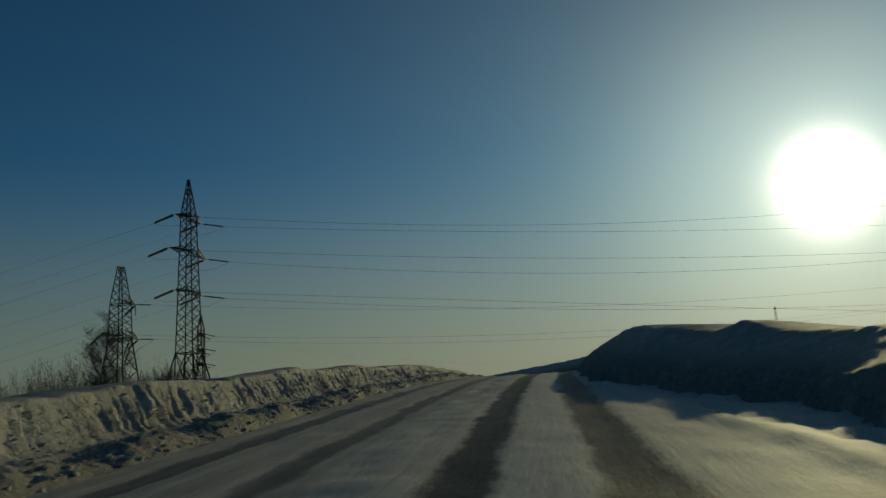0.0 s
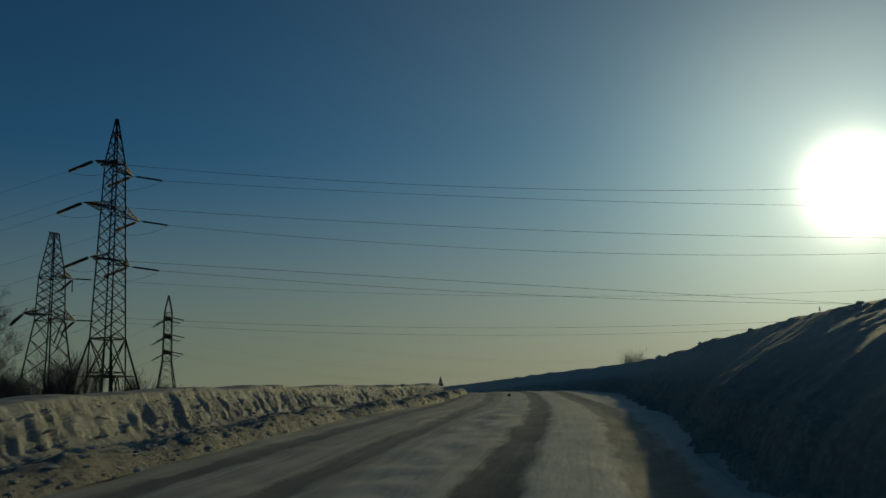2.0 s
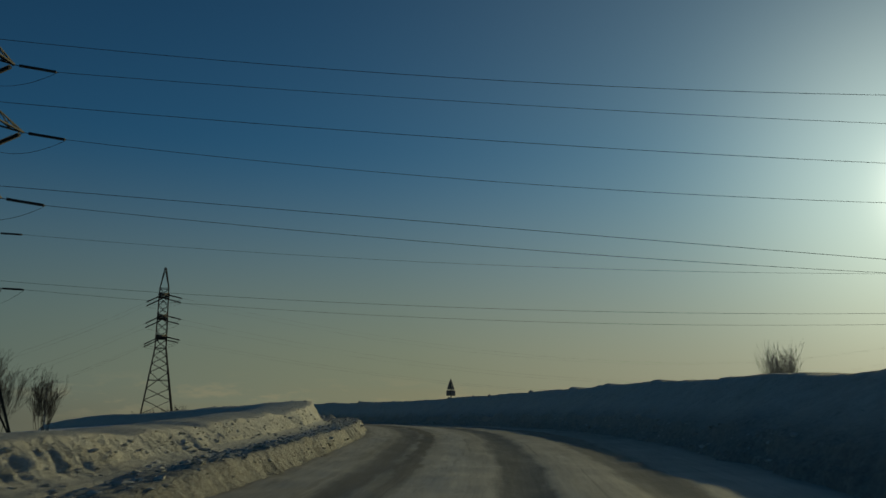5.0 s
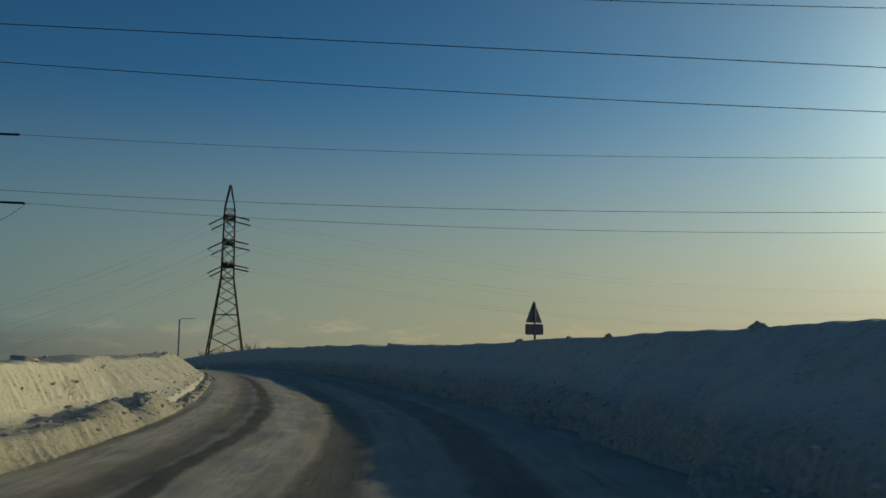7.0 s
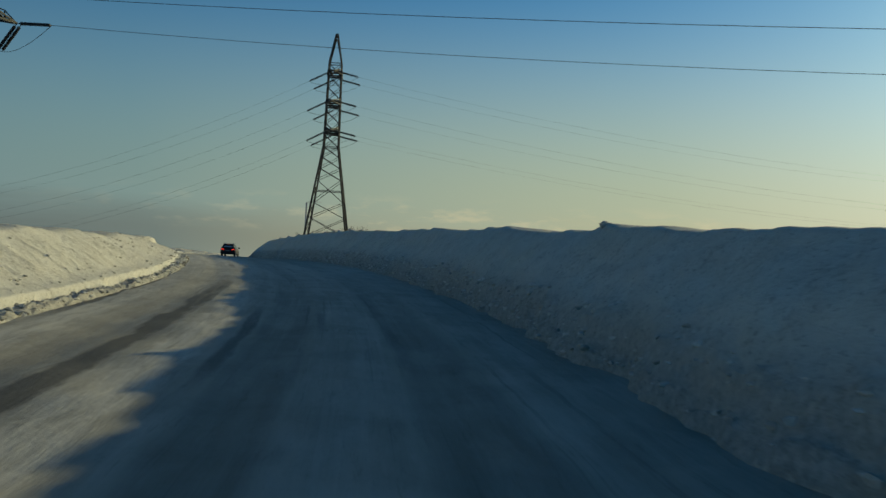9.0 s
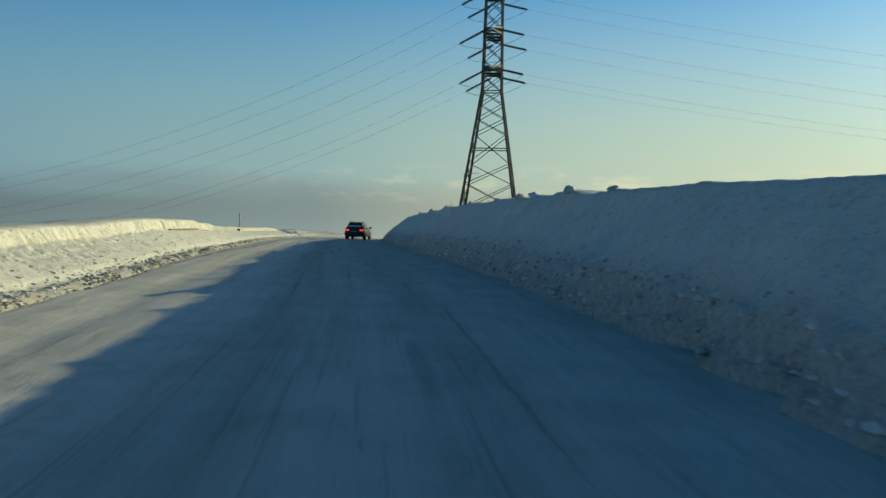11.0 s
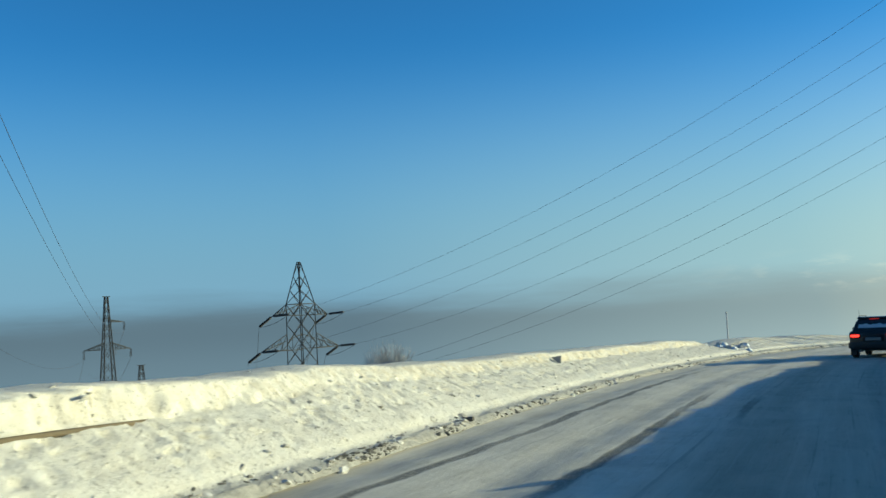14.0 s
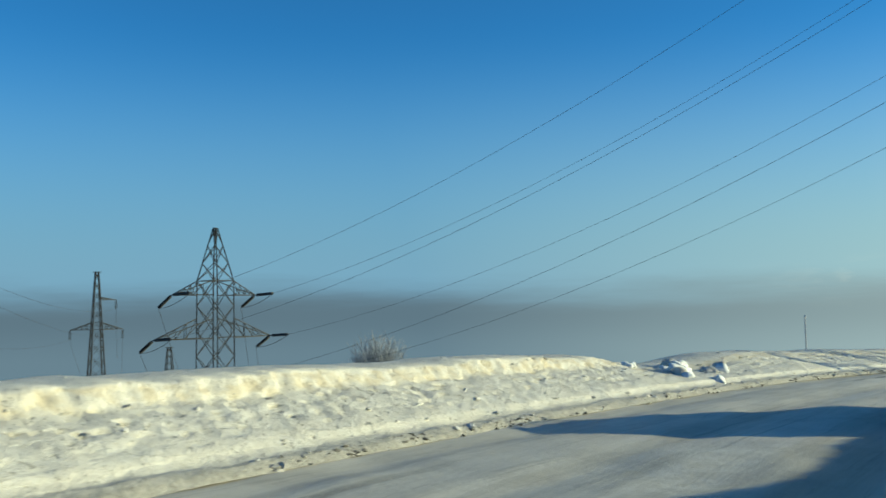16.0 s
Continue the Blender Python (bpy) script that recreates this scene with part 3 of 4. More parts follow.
def pylon(name, label, levels, arms, panels, leg_w, at, flat_top=False, group="", belts=()):
    """levels: (height, half width) from foot to peak. arms: (height, reach right, reach left, root height).
    panels: number of braced panels between levels, or the shares of the height where they meet.
    belts: shares of the lowest level's height that carry a level ring."""
    top = new(name)
    top.matrix_basis = at
    for k in range(4):
        for (z0, h0), (z1, h1) in zip(levels, levels[1:]):
            leg = Bars()
            wide = leg_w if z0 < levels[1][0] else leg_w * 0.75
            leg.bar(square(z0, h0)[k], square(z1, h1)[k], wide, wide * 0.9)
            put("leg", leg.done("leg", STEEL), top)
    for (z0, h0), (z1, h1), n in zip(levels, levels[1:], panels):
        joints = n if isinstance(n, tuple) else [i / max(n, 1) for i in range(n + 1)]
        for i, (ta, tb) in enumerate(zip(joints, joints[1:])):
            a, b_ = square(lerp(z0, z1, ta), lerp(h0, h1, ta)), square(lerp(z0, z1, tb), lerp(h0, h1, tb))
            for k in range(4):
                j = (k + 1) % 4
                put("brace", Bars().bar(a[k], b_[j], leg_w * 0.36).done("brace", STEEL), top)
                put("brace", Bars().bar(a[j], b_[k], leg_w * 0.36).done("brace", STEEL), top)
                if i == 0 and z0 > 0:
                    put("strut", Bars().bar(a[k], a[j], leg_w * 0.5).done("strut", STEEL), top)
    for share in belts:
        (z0, h0), (z1, h1) = levels[:2]
        a = square(lerp(z0, z1, share), lerp(h0, h1, share))
        for k in range(4):
            put("strut", Bars().bar(a[k], a[(k + 1) % 4], leg_w * 0.5).done("strut", STEEL), top)

    def half_at(z):
        for (z0, h0), (z1, h1) in zip(levels, levels[1:]):
            if z <= z1:
                return lerp(h0, h1, (z - z0) / (z1 - z0))
        return levels[-1][1]
    tips = []
    for z, reach_r, reach_l, root in arms:
        for sx, reach in ((1, reach_r), (-1, reach_l)):
            if reach <= 0:
                continue
            arm = Bars()
            h, hu = half_at(z), half_at(z + root)
            tip = Vector((sx * reach, 0, z))
            for sy in (-1, 1):
                arm.bar((sx * h, sy * h, z), tip, leg_w * 0.6)
                arm.bar((sx * hu, sy * hu, z + root), tip, leg_w * 0.5)
                for q in (0.25, 0.5, 0.75):
                    lo_, up_ = Vector((sx * h, sy * h, z)).lerp(tip, q), Vector((sx * hu, sy * hu, z + root)).lerp(tip, q)
                    arm.bar(lo_, up_, leg_w * 0.35)
                    arm.bar(lo_, Vector((sx * hu, sy * hu, z + root)).lerp(tip, q - 0.25), leg_w * 0.35)
            for q in (0.0, 0.25, 0.5, 0.75):
                arm.bar(Vector((sx * h, -h, z)).lerp(tip, q), Vector((sx * h, h, z)).lerp(tip, min(1, q + 0.25)), leg_w * 0.35)
            put("crossarm", arm.done("crossarm", STEEL), top)
            tips.append(tip)
    cap = Bars()
    zt, ht = levels[-1]
    cap.bar((-max(ht, 0.12) * (2.6 if flat_top else 1.5), 0, zt), (max(ht, 0.12) * (2.6 if flat_top else 1.5), 0, zt), leg_w * 0.8)
    cap.bar((0, -max(ht, 0.12) * 1.5, zt), (0, max(ht, 0.12) * 1.5, zt), leg_w * 0.6)
    put("cap", cap.done("cap", STEEL), top)
    tagged(top, label, "pylon", group=group)
    return top, tips


def insulator(a, b, discs=9, r=0.14):
    """A string of glazed discs on a rod between two places."""
    st = Bars()
    a, b = Vector(a), Vector(b)
    st.bar(a, b, 0.05, sides=5)
    for i in range(discs):
        t = 0.12 + 0.8 * i / (discs - 1)
        c, d = a.lerp(b, t), a.lerp(b, t + 0.035)
        st.bar(c, d, r * 1.45, r * 0.9, sides=8)
    return st.done("insulator_string", GLASS_INS)


def turned(x, y, z, way):
    """A pose whose own x axis lies along the flat way."""
    return pose(x, y, z, 0, 0, math.degrees(math.atan2(way[1], way[0])))


def wire_curve(name, a, b, sag, r=0.018):
    a, b = Vector(a), Vector(b)
    cu = bpy.data.curves.new(name, "CURVE")
    cu.dimensions, cu.bevel_depth, cu.bevel_resolution = "3D", r, 1
    sp = cu.splines.new("POLY")
    n = 40
    sp.points.add(n)
    for i in range(n + 1):
        t = i / n
        p = a.lerp(b, t) - Vector((0, 0, 4 * sag * t * (1 - t)))
        sp.points[i].co = (*p, 1)
    cu.materials.append(WIRE)
    return new(name, cu)


PY_A = Vector((-47.4, 169.0, 0))
PY_B = Vector((-74.2, 208.9, 0))
PY_C = Vector((-74.2, 277.5, 0))
PY_D = Vector((-133.2, 246.3, 0))
PY_E = Vector((-240.6, 245.2, 0))
PY_F = Vector((-370.5, 276.4, 0))
PY_G = Vector((158.0, 444.0, 0))
for q in (PY_A, PY_B, PY_C, PY_D, PY_E, PY_F, PY_G):
    q.z = land(q.x, q.y) - 0.15

# ---- the pylons ----
ARM_A = Vector((0.24, 0.97, 0)).normalized()
ARM_B = Vector((0.276, 0.961, 0)).normalized()
ARM_C = Vector((-0.418, 0.908, 0)).normalized()
ARM_D = Vector((-0.468, 0.884, 0)).normalized()
ARM_E = Vector((-0.15, 0.99, 0)).normalized()


def levels_over(z, pairs):
    return [(v - z, h) for v, h in pairs]


def arms_over(z, rows):
    return [(v - z, r, l, root) for v, r, l, root in rows]


pyl_a, tips_a = pylon("power_pylon", "tall dark steel lattice anchor pylon with splayed legs and three crossarms",
                      levels_over(PY_A.z, [(PY_A.z, 4.4), (17.4, 1.72), (43.4, 1.02), (50.2, 0.12)]),
                      arms_over(PY_A.z, [(28.6, 4.6, 4.6, 1.0), (36.0, 6.6, 6.6, 1.2), (42.6, 4.6, 4.6, 0.9)]), [0, 14, 4], 0.25,
                      turned(PY_A.x, PY_A.y, PY_A.z, ARM_A), group="power pylons")
shaft_z, belt_z = 17.4 - PY_A.z, (17.4 - PY_A.z) * 0.57
for k in range(4):
    j = (k + 1) % 4
    ring_, belt_, ground_, feet_ = square(shaft_z, 1.72), square(belt_z, 1.85), square(0.0, 1.9), square(0.0, 4.4)
    low_out = ring_[k].lerp(feet_[k], 0.43)
    for name_, a_, b_, w_ in (("leg", ring_[k], belt_[k], 0.18), ("leg", belt_[k], ground_[k], 0.12), ("strut", ring_[k], ring_[j], 0.2), ("strut", belt_[k], belt_[j], 0.28),
                              ("strut", belt_[k] + Vector((0, 0, 0.55)), belt_[j] + Vector((0, 0, 0.55)), 0.14), ("brace", ring_[k], belt_[j], 0.13), ("brace", ring_[j], belt_[k], 0.13),
                              ("brace", belt_[k], feet_[k], 0.18), ("brace", belt_[k], low_out, 0.14), ("brace", belt_[k].lerp(belt_[j], 0.5), ground_[k], 0.13),
                              ("brace", belt_[k].lerp(belt_[j], 0.5), ground_[j], 0.13), ("brace", low_out, ring_[k].lerp(feet_[k], 0.72), 0.2)):
        put(name_, Bars().bar(a_, b_, w_).done(name_, STEEL), pyl_a)
pyl_b, tips_b = pylon("power_pylon", "shorter steel lattice pylon with a flat top beside a bare tree",
                      levels_over(PY_B.z, [(PY_B.z, 4.3), (25.0, 1.85), (33.2, 1.65), (41.8, 0.55)]),
                      arms_over(PY_B.z, [(25.8, 6.9, 6.9, 1.5), (33.8, 5.7, 0.0, 1.1)]), [6, 5, 5], 0.28,
                      turned(PY_B.x, PY_B.y, PY_B.z, ARM_B), flat_top=True, group="power pylons")
pyl_c, tips_c = pylon("power_pylon", "dark steel lattice pylon with three short crossarms behind the snow bank",
                      levels_over(PY_C.z, [(PY_C.z, 3.75), (21.9, 1.12), (34.6, 0.92), (39.1, 0.14)]),
                      arms_over(PY_C.z, [(24.2, 3.6, 3.6, 0.7), (28.4, 5.0, 5.0, 0.8), (33.0, 3.6, 3.6, 0.7)]), [(0.0, 0.24, 0.40, 0.532, 0.72, 0.82, 0.915, 1.0), 7, 1], 0.22,
                      turned(PY_C.x, PY_C.y, PY_C.z, ARM_C), group="power pylons", belts=(0.628,))
for z_ in (24.2, 28.4, 33.0):
    for up_ in (-0.35, 0.0, 0.35):
        edge_ = square(z_ + up_ - PY_C.z, 1.06)
        for k in range(4):
            put("strut", Bars().bar(edge_[k], edge_[(k + 1) % 4], 0.17).done("strut", STEEL), pyl_c)
pyl_d, tips_d = pylon("power_pylon", "broad steel lattice anchor pylon standing low beyond the bank",
                      levels_over(PY_D.z, [(PY_D.z, 2.0), (-2.0, 1.05), (9.6, 0.98), (13.7, 0.12)]),
                      arms_over(PY_D.z, [(1.6, 3.9, 3.9, 1.1), (5.2, 5.6, 5.6, 1.5), (8.5, 4.0, 4.0, 1.1)]), [3, 6, 3], 0.125,
                      turned(PY_D.x, PY_D.y, PY_D.z, ARM_D), group="power pylons")
pyl_e, tips_e = pylon("power_pylon", "slim steel lattice pylon with hanging insulator strings in the valley",
                      levels_over(PY_E.z, [(PY_E.z, 1.7), (4.5, 0.85), (15.0, 0.28)]),
                      arms_over(PY_E.z, [(4.5, 4.6, 4.6, 1.3), (9.9, 3.4, 0.0, 0.5)]), [7, 6], 0.2,
                      turned(PY_E.x, PY_E.y, PY_E.z, ARM_E), flat_top=True, group="power pylons")
pyl_f, tips_f = pylon("power_pylon", "distant steel lattice pylon rising out of the valley haze",
                      levels_over(PY_F.z, [(PY_F.z, 2.4), (-12.0, 1.2), (-3.6, 0.5)]), [], [5, 4], 0.26,
                      turned(PY_F.x, PY_F.y, PY_F.z, ARM_E), flat_top=True, group="power pylons")
pyl_g, tips_g = pylon("power_pylon", "distant slim lattice pylon on the rise in the sun's glare",
                      levels_over(PY_G.z, [(PY_G.z, 1.9), (36.0, 0.75), (50.5, 0.2)]),
                      arms_over(PY_G.z, [(36.2, 5.0, 5.0, 0.8)]), [6, 6], 0.15,
                      turned(PY_G.x, PY_G.y, PY_G.z, ARM_C), group="power pylons")


def world_tips(py, arm, tips):
    """Tips of the crossarms in the world, as (right side or not, place), by the pylon's turn."""
    return [py + arm * t.x + Vector((0, 0, t.z)) for t in tips]


def hang_string(pylon_top, tip, way, length, drop, fat=0.16):
    """An insulator string from a crossarm's tip towards the next pylon; gives its far end."""
    d = Vector((way[0], way[1], 0)).normalized()
    end = tip + d * length * math.cos(drop) - Vector((0, 0, length * math.sin(drop)))
    inv = pylon_top.matrix_basis.inverted()
    put("insulator_string", insulator(inv @ tip, inv @ end, 20, fat), pylon_top)
    return end


def jumper(pylon_top, a, b, tip, slack=1.6):
    inv = pylon_top.matrix_basis.inverted()
    low = Vector((0, 0, -slack))
    loop = Bars()
    fine = []
    for i in range(13):
        t = i / 12
        fine.append(inv @ (a * (1 - t) ** 2 + (tip + low * 2) * 2 * t * (1 - t) + b * t ** 2))
    for p, q in zip(fine, fine[1:]):
        loop.bar(p, q, 0.035)
    put("jumper", loop.done("jumper", WIRE), pylon_top)


def cable(a, b, sag, r):
    c = wire_curve("power_cable", a, b, sag, r)
    return tagged(c, "thin dark power cable hung between pylons", "cable", group="power cables")


TO_RIGHT_A = Vector((0.978, 0.208, 0))
TO_LEFT_A = Vector((-0.995, 0.10, 0))
for tip, lift, dip in zip(world_tips(PY_A, ARM_A, tips_a), (-2.9, -11.3, 4.3, 0.2, 1.8, 10.3), (3.6, 0.2, 5.8, 3.1, 2.7, 6.2)):
    r = hang_string(pyl_a, tip, TO_RIGHT_A, 4.4, 0.14, 0.17)
    l = hang_string(pyl_a, tip, TO_LEFT_A, 4.4, 0.33, 0.26)
    jumper(pyl_a, l, r, tip)
    cable(r, r + TO_RIGHT_A * 215 + Vector((0, 0, lift)), dip, 0.026)
    cable(l, l + TO_LEFT_A * 250 + Vector((0, 0, -40)), 6.0, 0.014)
TO_RIGHT_B = Vector((0.990, 0.139, 0))
ends_e = world_tips(PY_E, ARM_E, tips_e)
hung_e = []
for tip in ends_e:
    inv = pyl_e.matrix_basis.inverted()
    low = tip - Vector((0, 0, 1.7))
    for dx in (-0.12, 0.12):
        off = ARM_E * dx
        put("insulator_string", insulator(inv @ (tip + off), inv @ (low + off), 9, 0.15), pyl_e)
    hung_e.append(low)
for tip, far, lift, swag, dip, along_arm in zip(world_tips(PY_B, ARM_B, tips_b), hung_e, (7.6, 5.8, 3.2), (7.3, 6.3, 5.7), (4.1, 7.0, 4.4), (3.7, None, 5.0)):
    to_e = (far - tip).normalized()
    r = hang_string(pyl_b, tip, TO_RIGHT_B, 3.6, 0.05)
    side = Vector((to_e.y, -to_e.x, 0)).normalized() * 0.22
    l = hang_string(pyl_b, tip, to_e, 3.6, 0.65)
    hang_string(pyl_b, tip + side * 2, to_e, 3.6, 0.65)
    if far != hung_e[2]:
        jumper(pyl_b, l, r, tip)
    if along_arm:
        l = hang_string(pyl_b, PY_B + ARM_B * along_arm + Vector((0, 0, 25.8 - PY_B.z)), to_e, 5.2 if far != hung_e[2] else 6.5, 1.2)
    cable(r, r + TO_RIGHT_B * 260 + Vector((0, 0, lift)), swag, 0.022)
    cable(l, far, dip, 0.014)
    cable(far, far + Vector((-150, 14, -14)), 5.0, 0.028)

tip = world_tips(PY_B, ARM_B, tips_b)[2]
inv = pyl_b.matrix_basis.inverted()
put("insulator_string", insulator(inv @ tip, inv @ (tip - Vector((0, 0, 2.7))), 12, 0.16), pyl_b)
for z, reach, both in ((25.8, 6.9, True), (33.8, 5.7, False)):
    for sx in (1, -1) if both else (1,):
        walkway = Bars()
        for q in (0.35, 0.6, 0.85):
            x = sx * reach * q
            walkway.bar((x, 0.25, z - PY_B.z), (x, 0.25, z - PY_B.z + 1.9 - 1.1 * q), 0.09)
        for qa, qb in ((0.35, 0.6), (0.6, 0.85)):
            walkway.bar((sx * reach * qa, 0.25, z - PY_B.z + 1.9 - 1.1 * qa), (sx * reach * qb, 0.25, z - PY_B.z + 1.9 - 1.1 * qb), 0.08)
        walkway.bar((sx * reach * 0.85, 0.25, z - PY_B.z + 0.97), (sx * reach, 0.0, z - PY_B.z), 0.08)
        put("hand_rail", walkway.done("hand_rail", STEEL), pyl_b)

TO_G = (PY_G - PY_C).normalized()
TO_D = (PY_D - PY_C).normalized()
tips_d_world = world_tips(PY_D, ARM_D, tips_d)
for k, tip in enumerate(world_tips(PY_C, ARM_C, tips_c)):
    r = hang_string(pyl_c, tip, TO_G, 3.9, 0.18)
    l = hang_string(pyl_c, tip, TO_D, 4.0, 0.5)
    jumper(pyl_c, l, r, tip)
    cable(r, PY_G + ARM_C * (4.5 if k % 2 == 0 else -4.5) + Vector((0, 0, (34.0, 36.0, 42.0)[k // 2] - PY_G.z)), 13.0, 0.008)
    far = tips_d_world[k]
    back = hang_string(pyl_d, far, -TO_D, 2.2, -0.05, 0.12)
    onward = hang_string(pyl_d, far, (-0.93, -0.37, 0), 2.2, 0.45, 0.13)
    jumper(pyl_d, back, onward, far, 0.5)
    cable(l, back, 2.8, 0.010)
    cable(onward, onward + Vector((-220, 60, -75)), 6.0, 0.018)

# ---- warning sign ----


def flat_plate(name, outline, y0, y1, mat):
    """A plate from an outline in x and z, thick from y0 to y1."""
    n = len(outline)
    verts = [(x, y0, z) for x, z in outline] + [(x, y1, z) for x, z in outline]
    faces = [tuple(range(n)), tuple(reversed(range(n, 2 * n)))]
    faces += [(i, i + n, (i + 1) % n + n, (i + 1) % n) for i in range(n)]
    return mesh_of(name, verts, faces, mat)


def rounded(corners, r, steps=4):
    out = []
    n = len(corners)
    for i in range(n):
        p, a, b = Vector(corners[i]), Vector(corners[i - 1]), Vector(corners[(i + 1) % n])
        u, v = (a - p).normalized(), (b - p).normalized()
        for k in range(steps + 1):
            t = k / steps
            out.append(tuple(p + u * r * (1 - t) ** 2 + v * r * t ** 2))
    return out


def road_sign():
    base = Vector((0.4, 158.2, 0))
    top = new("road_sign")
    top.matrix_basis = pose(base.x, base.y, 8.10, 0, 0, 30)
    put("post", Bars().bar((0, 0, -0.7), (0, 0, 2.16), 0.06, sides=10).done("post", SIGN_BACK), top)
    tri = rounded([(-0.46, 1.44), (0.46, 1.44), (0.0, 2.25)], 0.06)
    swing = Matrix.Rotation(radians(30), 4, "Z")
    put("triangle_plate", flat_plate("triangle_plate", tri, 0.05, 0.066, SIGN_BACK), top, at=swing)
    rim = Bars()
    for p, q in zip(tri, tri[1:] + tri[:1]):
        rim.bar((p[0], 0.045, p[1]), (q[0], 0.045, q[1]), 0.022)
    put("rim", rim.done("rim", SIGN_BACK), top, at=swing)
    put("lower_plate", flat_plate("lower_plate", rounded([(-0.36, 0.98), (0.36, 0.98), (0.36, 1.38), (-0.36, 1.38)], 0.05), 0.05, 0.066, SIGN_BACK), top)
    for z in (1.1, 1.27, 1.6, 1.9):
        put("bracket", Bars().box((-0.09, -0.02, z - 0.02), (0.09, 0.05, z + 0.02)).done("bracket", SIGN_BACK), top)
    return tagged(top, "grey triangular warning sign with a plate below, seen from behind", "road sign")


road_sign()

# ---- the car ahead ----


def loft(name, rings, mat, closed=True, caps=True, smooth=True):
    n = len(rings[0])
    verts = [tuple(p) for ring in rings for p in ring]
    faces = []
    for i in range(len(rings) - 1):
        for j in range(n if closed else n - 1):
            a, b = i * n + j, i * n + (j + 1) % n
            faces.append((a, b, b + n, a + n))
    if caps:
        faces.append(tuple(reversed(range(n))))
        faces.append(tuple(range((len(rings) - 1) * n, len(rings) * n)))
    return mesh_of(name, verts, faces, mat, smooth)


def soft_ring(y, half, z0, z1, r, m=5):
    """A rounded rectangle across the car at y."""
    out = []
    for cx, cz, a0 in ((half - r, z1 - r, 0), (-half + r, z1 - r, 90), (-half + r, z0 + r, 180), (half - r, z0 + r, 270)):
        for k in range(m + 1):
            a = radians(a0 + 90 * k / m)
            out.append((cx + r * math.cos(a), y, cz + r * math.sin(a)))
    return out


def cabin_ring(y, half_low, half_top, z0, z1, r=0.12, m=5):
    """A cabin section, narrower at the roof."""
    out = []
    for sx in (1, -1):
        pts = []
        for k in range(m + 1):
            a = radians(90 * k / m)
            pts.append((sx * (half_top - r + r * math.cos(a)), y, z1 - r + r * math.sin(a)))
        pts = [(sx * half_low, y, z0)] + pts
        out += pts if sx == 1 else pts[::-1]
    return out


def wheel(parent, x, y):
    tyre_rings = []
    for xx, r in ((-0.10, 0.24), (-0.10, 0.30), (-0.07, 0.325), (0.07, 0.325), (0.10, 0.30), (0.10, 0.24)):
        tyre_rings.append([(x + xx, y + r * math.cos(2 * math.pi * i / 28), 0.325 + r * math.sin(2 * math.pi * i / 28)) for i in range(28)])
    w_ = put("wheel", loft("wheel", tyre_rings, TYRE), parent)
    disc_rings = [[(x + xx, y + r * math.cos(2 * math.pi * i / 20), 0.325 + r * math.sin(2 * math.pi * i / 20)) for i in range(20)]
                  for xx, r in ((-0.105, 0.225), (-0.08, 0.19), (0.08, 0.19), (0.105, 0.225))]
    put("rim", loft("rim", disc_rings, RIM), w_, "dull steel rim")
    return w_


